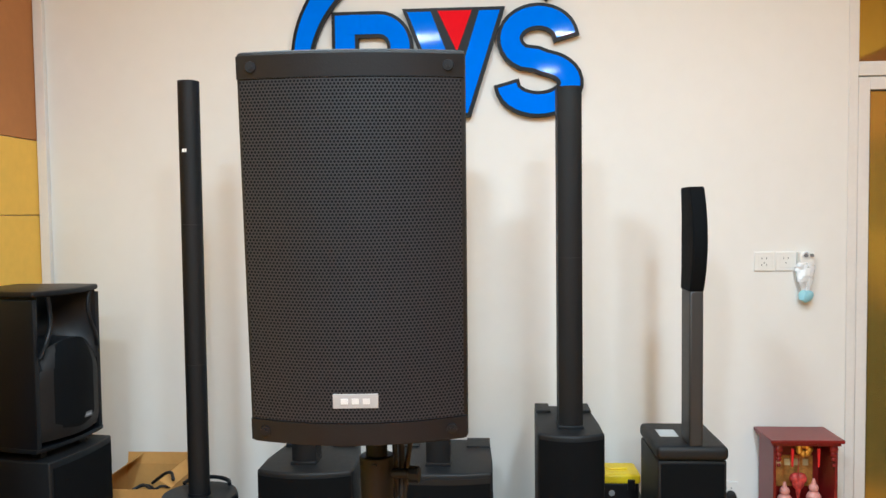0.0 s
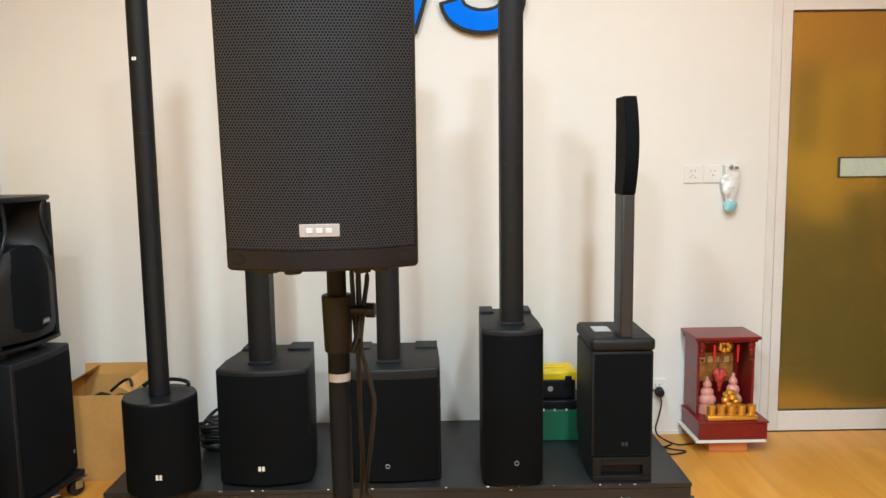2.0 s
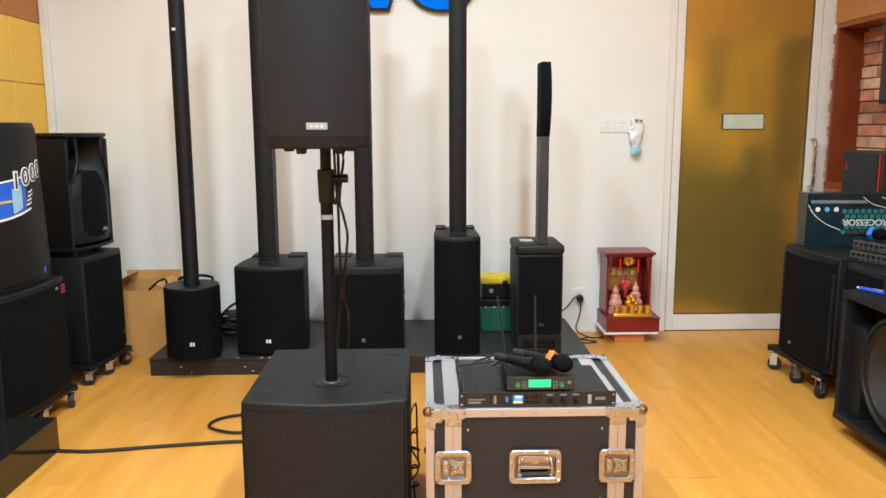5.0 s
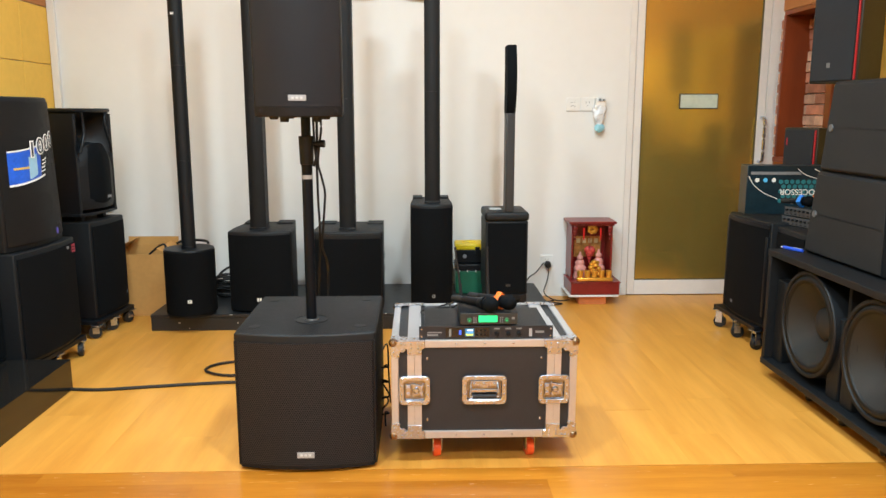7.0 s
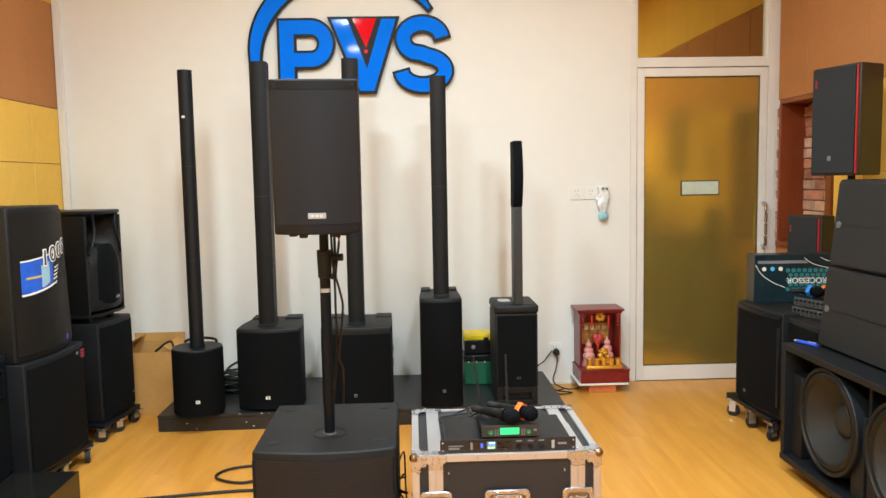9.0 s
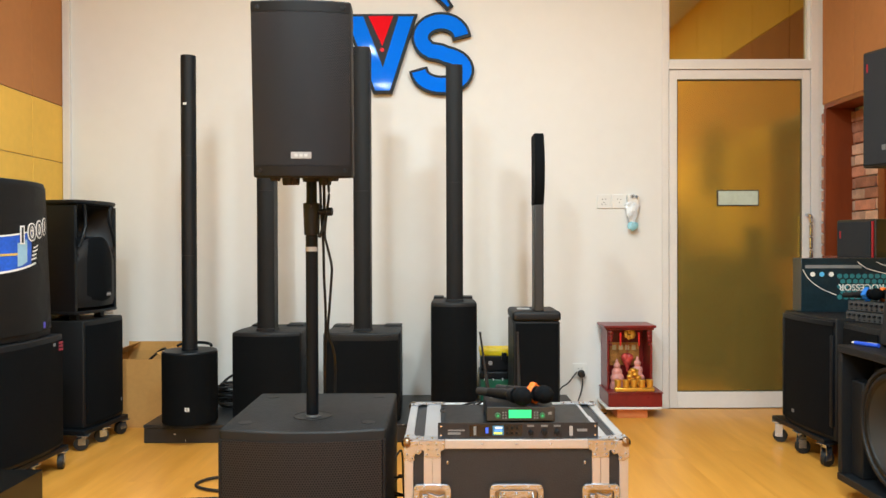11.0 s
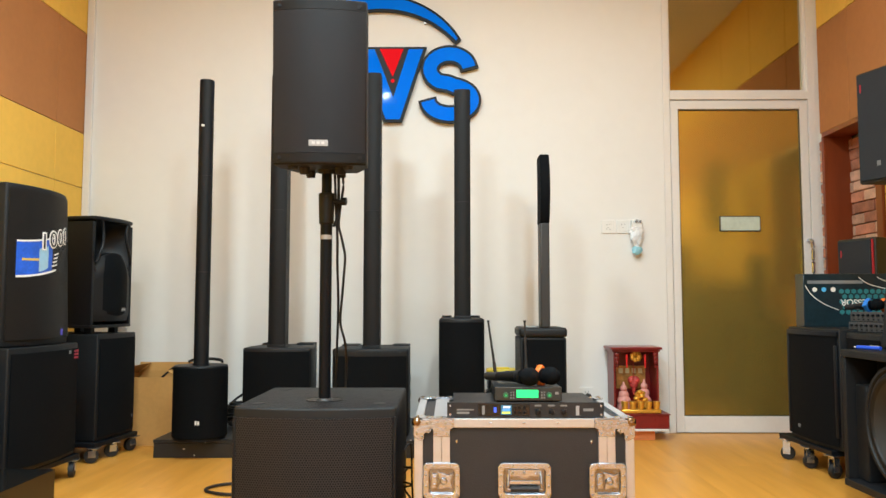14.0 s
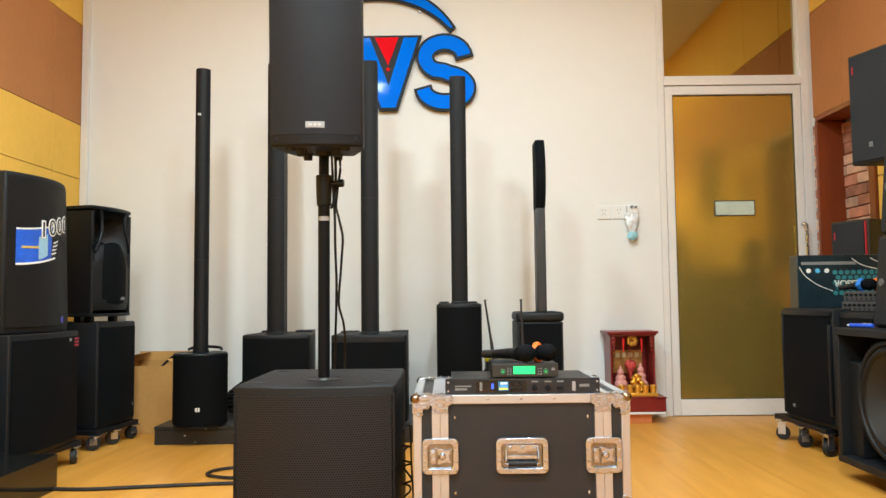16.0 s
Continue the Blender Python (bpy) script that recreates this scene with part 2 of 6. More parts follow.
def arc_plan(w, d, bulge, wb, n=12):
    """A cabinet's plan: a front bowed towards -y, sides closing to the back."""
    front = [(-w / 2 + w * i / n, -bulge * (1 - (2 * i / n - 1) ** 2)) for i in range(n + 1)]
    return front + [(w / 2, d * 0.35), (wb / 2, d), (-wb / 2, d), (-w / 2, d * 0.35)]


def bowed_sheet(bm, w, bulge, full, z0, z1, y, thick=0.003, n=14):
    """A sheet w wide that follows the bow of a front that is full wide."""
    def fy(x):
        return y - bulge * (1 - (2 * x / full) ** 2)
    xs = [-w / 2 + w * i / n for i in range(n + 1)]
    prism(bm, [(x, fy(x) - thick) for x in xs] + [(x, fy(x)) for x in xs[::-1]], z0, z1)


# ---- the room ----
X0, X1, Y0, Y1 = -2.09, 2.62, -4.2, 3.5
floor = solo("floor", one(box, X0 - 0.2, X1 + 0.35, Y0 - 0.2, Y1 + 0.25, -0.12, -0.012), M_JOINT, "oak laminate floor with an amber strip", "floor", kind="structure")
ceiling = solo("ceiling", one(box, X0 - 0.2, X1 + 0.35, Y0 - 0.2, Y1 + 0.25, CEIL, CEIL + 0.15), M_CEIL, "plain white ceiling", "ceiling", kind="structure")
wall_north = solo("wall_north", one(box, X0 - 0.2, 1.625, Y1, Y1 + 0.2, 0, CEIL), M_WALL, "cream painted wall", "wall", kind="structure")
wall_south = solo("wall_south", one(box, X0 - 0.2, X1 + 0.35, Y0 - 0.2, Y0, 0, CEIL), M_WALL, "cream painted wall", "wall", kind="structure")
wall_west = solo("wall_west", one(box, X0 - 0.2, X0 - 0.012, Y0, Y1, 0, CEIL), M_WALL, "wall clad with yellow and brown fabric panels", "wall", kind="structure")
NY0, NY1, NZ0, NZ1 = 2.80, 3.46, 0.95, 1.885   # the niche in the east wall
bm = bmn()
for b in ((X1 + 0.012, X1 + 0.18, Y0, NY0, 0, CEIL), (X1 + 0.012, X1 + 0.18, NY0, NY1, 0, NZ0), (X1 + 0.012, X1 + 0.18, NY0, NY1, NZ1, CEIL), (X1 + 0.012, X1 + 0.18, NY1, Y1 + 0.2, 0, CEIL), (X1 + 0.19, X1 + 0.35, Y0, Y1 + 0.2, 0, CEIL)):
    box(bm, *b)
wall_east = solo("wall_east", bm, M_WALL, "wall clad with fabric panels round a brick niche", "wall", kind="structure")
# Unseen black sheet, added to close the opening behind the mirror glass.
solo("glass_backing", one(box, 1.625, X1 + 0.012, Y1 + 0.16, Y1 + 0.2, 0, CEIL), M_BLACK, "added dark backing, unseen behind the tinted glass", "wall", kind="structure")


def panels(wall, x, out, y_from, rows, skip=None):
    for z0, z1, m, name in rows:
        y = Y1 - 0.003
        first = True
        while y > y_from:
            w = 0.365 if first else 0.63
            first = False
            a, b = max(y - w, y_from), y
            y -= w
            if skip and skip(a, b, z0, z1):
                a2 = [(a, min(b, NY0))] if a < NY0 - 0.05 else []
            else:
                a2 = [(a, b)]
            for p0, p1 in a2:
                if p1 - p0 > 0.02:
                    part(name, one(box, min(x, x + out), max(x, x + out), p0 + 0.0015, p1 - 0.0015, z0 + 0.0015, z1 - 0.0015, b=0.004), m, wall)


ROWS_W = [(0.0, 0.5, M_YELLOW, "yellow_panel"), (0.5, 1.02, M_YELLOW, "yellow_panel"), (1.02, 1.54, M_YELLOW, "yellow_panel"), (1.54, 1.89, M_YELLOW, "yellow_panel"), (1.89, 2.545, M_BROWN, "brown_panel"), (2.545, CEIL, M_YELLOW, "yellow_panel")]
panels(wall_west, X0 - 0.012, 0.012, Y0, ROWS_W)
panels(wall_east, X1 + 0.012, -0.012, Y0, [(0.0, 0.5, M_BROWN, "brown_panel"), (0.5, NZ0, M_BROWN, "brown_panel")] + [(NZ0, 1.4, M_YELLOW, "yellow_panel"), (1.4, NZ1, M_YELLOW, "yellow_panel"), (NZ1, 2.57, M_BROWN, "brown_panel"), (2.57, CEIL, M_YELLOW, "yellow_panel")],
       lambda a, b, z0, z1: b > NY0 + 0.01 and z0 >= NZ0 - 0.01 and z1 <= NZ1 + 0.01)

# timber lining of the niche
M_TIMBER = wood("red_timber", (0.27, 0.055, 0.012), (0.17, 0.030, 0.006), 0.4, along="y")
niche = thing("niche_frame", pose(0, 0, 0), "red-brown timber lining of the brick niche", "frame", kind="structure")
part("far_jamb", one(box, X1 - 0.012, X1 + 0.17, NY1 - 0.03, NY1 - 0.002, NZ0, NZ1 - 0.03, b=0.003), M_TIMBER, niche)
part("near_jamb", one(box, X1 - 0.014, X1 + 0.17, NY0 + 0.002, NY0 + 0.065, NZ0, NZ1 - 0.03, b=0.003), M_TIMBER, niche)
part("head", one(box, X1 - 0.008, X1 + 0.17, NY0 + 0.002, NY1 - 0.002, NZ1 - 0.03, NZ1 - 0.002, b=0.003), M_TIMBER, niche)
part("sill", one(box, X1 - 0.02, X1 + 0.17, NY0 - 0.01, NY1, NZ0 - 0.03, NZ0 + 0.002, b=0.003), M_TIMBER, niche)

# stage
stage = thing("stage_platform", pose(-0.137, 3.09, 0), "low black painted stage platform with scuffed edges", "platform")
SZ = 0.095
part("deck", one(box, -1.163, 1.163, -0.381, 0.39, SZ - 0.018, SZ, b=0.003), M_STAGE, stage)
part("front_board", one(box, -1.16, 1.16, -0.379, -0.36, 0, SZ - 0.019, b=0.002), M_STAGE, stage)
part("side_board", one(box, 1.14, 1.16, -0.359, 0.39, 0, SZ - 0.019, b=0.002), M_STAGE, stage)
part("side_board", one(box, -1.16, -1.14, -0.359, 0.39, 0, SZ - 0.019, b=0.002), M_STAGE, stage)

# ---- door and transom ----
def mirror_film(name, col, rough, metal=1.0):
    m = bpy.data.materials.new(name)
    ns, ls, p = nodes_of(m)
    tc = ns.new("ShaderNodeTexCoord")
    f = noise_node(ns, ls, tc.outputs["Object"], 3.0, 3)
    p.inputs["Base Color"].default_value = (*col, 1)
    p.inputs["Metallic"].default_value = metal
    ls.new(math_node(ns, ls, "ADD", math_node(ns, ls, "MULTIPLY", f, rough * 0.3), rough * 0.85), p.inputs["Roughness"])
    return m


M_FILM = mirror_film("bronze_frosted_glass", (0.61, 0.445, 0.110), 0.20, 0.76)
M_TRANSOM = mirror_film("bronze_tinted_glass", (0.44, 0.39, 0.24), 0.05)
DY = Y1 + 0.01
door_frame = thing("door_frame_1", pose(0, 0, 0), "white aluminium door frame with a glazed transom", "door frame", kind="structure")
part("left_jamb", one(box, 1.626, 1.668, DY - 0.012, DY + 0.09, 0, CEIL, b=0.003), M_ALU, door_frame)
part("right_jamb", one(box, 2.553, 2.606, DY - 0.012, DY + 0.09, 0, CEIL, b=0.003), M_ALU, door_frame)
part("transom_bar", one(box, 1.668, 2.553, DY - 0.016, DY + 0.09, 2.112, 2.165, b=0.003), M_ALU, door_frame)
part("transom_pane", one(box, 1.668, 2.553, DY + 0.03, DY + 0.04, 2.165, CEIL), M_TRANSOM, door_frame, "bronze tinted mirror glass")
for bx in ((1.668, 1.678), (2.535, 2.553)):
    part("transom_bead", one(box, bx[0], bx[1], DY + 0.008, DY + 0.029, 2.165, CEIL), M_ALU, door_frame)
part("transom_bead", one(box, 1.678, 2.535, DY + 0.008, DY + 0.029, 2.165, 2.178), M_ALU, door_frame)
part("filler", one(box, 2.607, 2.631, DY - 0.005, DY + 0.09, 0, CEIL), M_ALU, door_frame)
door = thing("door_1", pose(0, 0, 0), "closed bronze frosted glass door in a white frame", "door", kind="structure")
part("stile", one(box, 1.672, 1.722, DY - 0.004, DY + 0.04, 0.003, 2.108, b=0.003), M_ALU, door)
part("stile", one(box, 2.502, 2.550, DY - 0.004, DY + 0.04, 0.003, 2.108, b=0.003), M_ALU, door)
part("top_rail", one(box, 1.722, 2.502, DY - 0.004, DY + 0.04, 2.052, 2.108, b=0.003), M_ALU, door)
part("bottom_rail", one(box, 1.722, 2.502, DY - 0.004, DY + 0.04, 0.003, 0.103, b=0.003), M_ALU, door)
part("pane", one(box, 1.722, 2.502, DY + 0.014, DY + 0.022, 0.103, 2.052), M_FILM, door, "bronze frosted mirror glass")
M_SEAL = mat("glazing_seal", (0.06, 0.045, 0.03), 0.6)
for a in ((1.722, 1.728, 0.103, 2.052), (2.496, 2.502, 0.103, 2.052), (1.728, 2.496, 0.103, 0.108), (1.728, 2.496, 2.046, 2.052)):
    part("glazing_seal", one(box, a[0], a[1], DY + 0.006, DY + 0.0135, a[2], a[3]), M_SEAL, door)
plaque = part("plaque", one(box, 1.975, 2.235, DY + 0.006, DY + 0.0135, 1.263, 1.363, b=0.001), M_SEAL, door, "pale green plate in a dark border")
part("plate", one(box, 1.982, 2.228, DY + 0.003, DY + 0.0055, 1.270, 1.356), mat("pale_plate", (0.55, 0.62, 0.52), 0.5), plaque)
bm = bmn()
sweep(bm, [(2.528, DY - 0.004, 0.915), (2.528, DY - 0.05, 0.918), (2.528, DY - 0.062, 0.95), (2.528, DY - 0.062, 1.06), (2.528, DY - 0.062, 1.17), (2.528, DY - 0.05, 1.202), (2.528, DY - 0.004, 1.205)], 0.0105, 12)
part("door_handle", bm, M_CHROME, door, "bent steel pull handle")


# ---- loudspeakers ----
def badge(parent, x, y, z, w, h, bars=3, m=None, plate=None):
    """A small plate with plain bars on it."""
    b = part("badge", one(box, x - w / 2, x + w / 2, y - 0.003, y, z - h / 2, z + h / 2, b=0.001), plate or M_SILVER, parent, "small silver badge")
    for i in range(bars):
        bx = x + w * (0.72 * (i + 0.5) / bars - 0.36)
        part("badge_bar", one(box, bx - w * 0.085, bx + w * 0.075, y - 0.0042, y - 0.0031, z - h * 0.20, z + h * 0.20, b=0.0004, seg=1), m or M_LETTER, b)
    return b


def mark(parent, x, y, z, w, h, m=None):
    """A small printed mark: two plain bars."""
    for i in (-1, 1):
        part("printed_mark", one(box, x + i * w * 0.28 - w * 0.2, x + i * w * 0.28 + w * 0.2, y - 0.0015, y, z - h / 2, z + h / 2), m or M_WHITE, parent)


def screw(parent, x, y, z):
    bm = bmn()
    cyl(bm, (x, y, z), (x, y - 0.004, z), 0.0075, 0.0065, 16)
    cyl(bm, (x, y - 0.003, z), (x, y - 0.006, z), 0.003, 0.003, 8)
    part("screw", bm, M_PLASTIC, parent)


def caster(parent, x, y, z, wheel, r=0.028, t=0.02, turn=0.0, label="", fork=None):
    """A swivel caster that hangs from z to the floor."""
    m = pose(x, y, 0, 0, 0, turn)
    bm = bmn()
    box(bm, -0.028, 0.028, -0.028, 0.028, z - 0.004, z, m=m)
    cyl(bm, m @ Vector((0, 0, z - 0.004)), m @ Vector((0, 0, z - 0.016)), 0.016, 0.014, 14)
    for s in (-1, 1):
        box(bm, s * (t / 2 + 0.003) - 0.0015, s * (t / 2 + 0.003) + 0.0015, -0.012, 0.024, r - 0.006, z - 0.014, m=m)
    box(bm, -t / 2 - 0.004, t / 2 + 0.004, -0.012, 0.02, z - 0.018, z - 0.014, m=m)
    c = part("caster", bm, fork or M_CHROME, parent)
    bm = bmn()
    cyl(bm, m @ Vector((-t / 2, 0.012, r)), m @ Vector((t / 2, 0.012, r)), r, r, 20, b=0.003)
    part("wheel", bm, wheel, c, label)


def curved_speaker(name, m, w, d, h, bulge, label, bar=0.035, wb=None, group=""):
    """A cabinet with a bowed punched grille between two plain bars."""
    t = thing(name, m, label, "loudspeaker", group)
    wb = wb or w * 0.72
    part("cabinet", one(prism, arc_plan(w, d, bulge * 0.92, wb), 0.0, h, b=0.006), M_BLACK, t)
    part("front_grille", one(bowed_sheet, w - 0.012, bulge, w, bar, h - bar, -0.001), M_GRILLE, t, "punched steel grille")
    for z0, z1 in ((0.006, bar - 0.001), (h - bar + 0.001, h - 0.006)):
        f = part("front_bar", one(bowed_sheet, w - 0.004, bulge, w, z0, z1, -0.001, 0.004), M_PLASTIC, t)
        zc = (z0 + z1) / 2
        for s in (-1, 1):
            x = s * (w / 2 - 0.022)
            screw(f, x, -0.004 - bulge * (1 - (2 * x / w) ** 2), zc)
    return t


# speaker on the pole
PX, PY = -0.145, 1.113
spk = curved_speaker("pa_speaker", pose(-0.144, 0.965, 1.228, 4.5, 0, 3.5), 0.286, 0.275, 0.502, 0.028, "black pole-mounted loudspeaker with a punched grille and silver badge")
badge(spk, -0.001, -0.030, 0.064, 0.058, 0.019)
for fx, fy in ((-0.085, 0.03), (-0.055, 0.07), (0.055, 0.07), (0.085, 0.03), (0.05, 0.2), (-0.05, 0.2)):
    bm = bmn()
    cyl(bm, (fx, fy, 0.002), (fx, fy, -0.022 if abs(fx) < 0.06 else -0.010), 0.017, 0.014, 16)
    part("foot", bm, M_RUBBER, spk)
part("pole_socket", one(cyl, (-0.003 + 0.01, 0.155, 0.002), (-0.003 + 0.01, 0.155, -0.012), 0.03, 0.026), M_PLASTIC, spk)

pole = thing("speaker_pole", pose(PX, PY, 0.5), "black telescopic steel speaker pole", "speaker pole")
part("base_flange", one(cyl, (0, 0, 0.0), (0, 0, 0.006), 0.027, 0.024, 28), mat("dark_steel", (0.05, 0.05, 0.052), 0.45), pole)
part("lower_tube", one(cyl, (0, 0, 0.004), (0, 0, 0.575), 0.019, 0.019, 28), M_TUBE, pole)
part("silver_ring", one(cyl, (0, 0, 0.512), (0, 0, 0.526), 0.0198, 0.0198, 28), M_SILVER, pole)
collar = part("collar", one(cyl, (0, 0, 0.562), (0, 0, 0.662), 0.0235, 0.0265, 28, b=0.003), M_PLASTIC, pole)
part("upper_tube", one(cyl, (0, 0, 0.66), (0, 0, 0.728), 0.0165, 0.0165, 24), M_TUBE, pole)
bm = bmn()
cyl(bm, (0.02, -0.004, 0.635), (0.05, -0.008, 0.635), 0.008, 0.008, 12)
cyl(bm, (0.05, -0.008, 0.635), (0.066, -0.010, 0.635), 0.013, 0.013, 10, b=0.002)
part("knob", bm, M_PLASTIC, collar)
part("bolt_head", one(cyl, (0, -0.024, 0.652), (0, -0.030, 0.652), 0.004, 0.004, 10), M_PLASTIC, collar)

# subwoofer under the pole
sub = thing("subwoofer", pose(-0.1475, 0.95, 0), "black subwoofer with a bowed punched grille and a silver badge", "subwoofer")
SW, SD, SH = 0.487, 0.53, 0.5
plan = arc_plan(SW, SD, 0.036, SW, 20)
part("cabinet", one(prism, plan, 0.012, SH, b=0.010, seg=4), M_BLACK, sub)
part("front_grille", one(bowed_sheet, SW - 0.024, 0.036, SW, 0.026, SH - 0.030, -0.0035, n=22), M_GRILLE_SUB, sub, "punched steel grille")
part("bottom_lip", one(bowed_sheet, SW - 0.020, 0.036, SW, 0.0135, 0.0245, -0.001, 0.004, n=22), M_PLASTIC, sub)
for s in (-1, 1):
    part("edge_lip", one(box, s * (SW / 2 - 0.006) - 0.005, s * (SW / 2 - 0.006) + 0.005, -0.007, 0.004, 0.02, SH - 0.028, b=0.003), M_PLASTIC, sub)
badge(sub, -0.002, -0.0425, 0.069, 0.06, 0.022)
for sx in (-1, 1):
    for sy in (0.075, 0.46):
        bm = bmn()
        cyl(bm, (sx * 0.185, sy, SH - 0.002), (sx * 0.185, sy, SH + 0.0012), 0.021, 0.021, 24)
        p1 = part("stacking_recess", bm, M_PLASTIC, sub)
        part("foot", one(cyl, (sx * 0.2, sy, 0.013), (sx * 0.2, sy, 0.0), 0.02, 0.018, 16), M_RUBBER, sub)
bm = bmn()
cyl(bm, (0.0025, 0.163, SH - 0.002), (0.0025, 0.163, SH + 0.001), 0.058, 0.058, 36)
part("pole_cup", bm, M_PLASTIC, sub)
bm = bmn()
sweep(bm, [(0.0025 + 0.058 * math.cos(a * math.pi / 8), 0.163 + 0.058 * math.sin(a * math.pi / 8), SH + 0.001) for a in range(16)], 0.0014, 6, closed=True, steps=2)
part("cup_rim", bm, M_PLASTIC, sub)

# column systems on the stage
col_group = "column loudspeakers on the stage"


def ears(t, w, d, h, notch):
    for s in (-1, 1):
        x0, x1 = sorted((s * w / 2, s * (w / 2 - notch)))
        part("top_ear", one(box, x0 + 0.002, x1 - 0.002, d - 0.12, d - 0.002, h - 0.006, h + (0.010 if w < 0.3 else 0.006), b=0.002), M_BLACK, t)


def column(t, x, y, z0, z1, w, d, joints, round_col=False):
    zs = [z0] + joints + [z1]
    for a, b2 in zip(zs, zs[1:]):
        bm = bmn()
        if round_col:
            cyl(bm, (x, y, a + 0.0003), (x, y, b2 - 0.0003), w / 2, w / 2, 32)
        else:
            n = 10
            pts = [(x - w / 2 + w * i / n, y - d / 2 - 0.014 * (1 - (2 * i / n - 1) ** 2)) for i in range(n + 1)] + [(x + w / 2, y + d / 2), (x - w / 2, y + d / 2)]
            prism(bm, pts, a + 0.0003, b2 - 0.0003)
        part("column", bm, M_COLUMN, t)
    if round_col:
        part("column_foot", one(cyl, (x, y, z0 - 0.004), (x, y, z0 + 0.010), w / 2 + 0.003, w / 2 + 0.003, 32), M_PLASTIC, t)
    else:
        part("column_foot", one(box, x - w / 2 - 0.003, x + w / 2 + 0.003, y - d / 2 - 0.017, y + d / 2 + 0.003, z0 - 0.004, z0 + 0.012, b=0.004), M_PLASTIC, t)


# round bass with a round column
t1 = thing("column_speaker", pose(-1.072, 2.76, SZ), "round black bass unit with a slim round column", "column speaker", col_group)
part("bass_unit", one(cyl, (0, 0, 0.012), (0, 0, 0.378), 0.141, 0.141, 64, b=0.006), M_FOAM, t1)
part("base_ring", one(cyl, (0, 0, 0.0), (0, 0, 0.012), 0.135, 0.135, 48), M_PLASTIC, t1)
part("top_plate", one(cyl, (0, 0, 0.377), (0, 0, 0.384), 0.139, 0.136, 48), M_PLASTIC, t1)
bm = bmn()
sweep(bm, [(0.09 * math.cos(a * math.pi / 6), 0.075 + 0.045 * math.sin(a * math.pi / 6), 0.396 + 0.012 * math.sin(a * math.pi / 6)) for a in range(0, 7)], 0.008, 8)
part("carry_handle", bm, M_PLASTIC, t1)
column(t1, 0, 0.0, 0.386, 1.928, 0.078, 0.078, [0.88, 1.40], True)
mark(t1, -0.006, -0.0395, 1.672, 0.016, 0.012)
mark(t1, 0.030, -0.1395, 0.098, 0.024, 0.020)

# box basses with flat columns
for nm, xc, w, y, h, d, cx, cy, ctop, cw, joints, kind in (
        ("column_speaker", -0.672, 0.366, 2.775, 0.475, 0.40, -0.690, 2.89, 2.08, 0.093, [1.321], "square black bass unit with a tall flat column"),
        ("column_speaker", -0.170, 0.408, 2.775, 0.470, 0.42, -0.174, 2.90, 2.093, 0.091, [1.318], "wide black bass unit with a tall flat column"),
        ("column_speaker", 0.318, 0.242, 2.730, 0.632, 0.40, 0.324, 2.84, 1.981, 0.088, [1.358], "slim black bass unit with a tall flat column")):
    t = thing(nm, pose(xc, y, SZ), kind, "column speaker", col_group)
    bulge = 0.03 if w > 0.4 else 0.045
    back = 0.95 if w > 0.4 else (0.80 if w > 0.3 else 0.90)
    part("bass_unit", one(prism, arc_plan(w, d, bulge * 0.9, w * back, 20), 0.004, h, b=0.012, seg=4), M_BLACK, t)
    if bulge > 0.04:
        part("front_grille", one(bowed_sheet, w - 0.012, bulge, w, 0.016, h - 0.020, -0.001, n=24), M_FOAM, t, "black cloth grille")
    else:
        # cloth under a plain top rail
        part("front_grille", one(bowed_sheet, w - 0.020, bulge, w, 0.018, h - 0.040, -0.0005, n=24), M_FOAM, t, "black cloth grille")
        part("front_rail", one(bowed_sheet, w - 0.020, bulge, w, h - 0.039, h - 0.018, -0.0005, 0.0035, n=24), M_BLACK, t)
    for s in (-1, 1):
        part("foot", one(cyl, (s * w * 0.36, 0.05, 0.005), (s * w * 0.36, 0.05, 0), 0.015, 0.014, 12), M_RUBBER, t)
        part("foot", one(cyl, (s * w * 0.34, d - 0.06, 0.005), (s * w * 0.34, d - 0.06, 0), 0.015, 0.014, 12), M_RUBBER, t)
    ears(t, w * (back + 0.01), d, h, 0.10 if w > 0.3 else 0.06)
    column(t, cx - xc, cy - y, h, ctop - SZ, cw, 0.09, [j - SZ for j in joints])
    if w > 0.4:
        bm = bmn()
        sweep(bm, [(-0.009 + 0.008 * math.cos(a * math.pi / 4), -bulge - 0.006, 0.077 + 0.008 * math.sin(a * math.pi / 4)) for a in range(8)], 0.0018, 6, closed=True, steps=2)
        part("ring_mark", bm, M_SILVER, t)
    elif w > 0.3:
        mark(t, -0.004, -bulge - 0.005, 0.082, 0.026, 0.019)
    else:
        bm = bmn()
        sweep(bm, [(0.010 + 0.008 * math.cos(a * math.pi / 4), -bulge - 0.006, 0.106 + 0.008 * math.sin(a * math.pi / 4)) for a in range(8)], 0.0018, 6, closed=True, steps=2)
        part("ring_mark", bm, M_SILVER, t)
    if w > 0.3:
        for z in (h * 0.45, h * 0.62):
            part("side_socket", one(box, w / 2 * back - 0.002, w / 2 * (back + 0.05) + 0.002, 0.18, 0.24, z - 0.02, z + 0.02, b=0.004), M_GREY if w > 0.4 else M_PLASTIC, t)

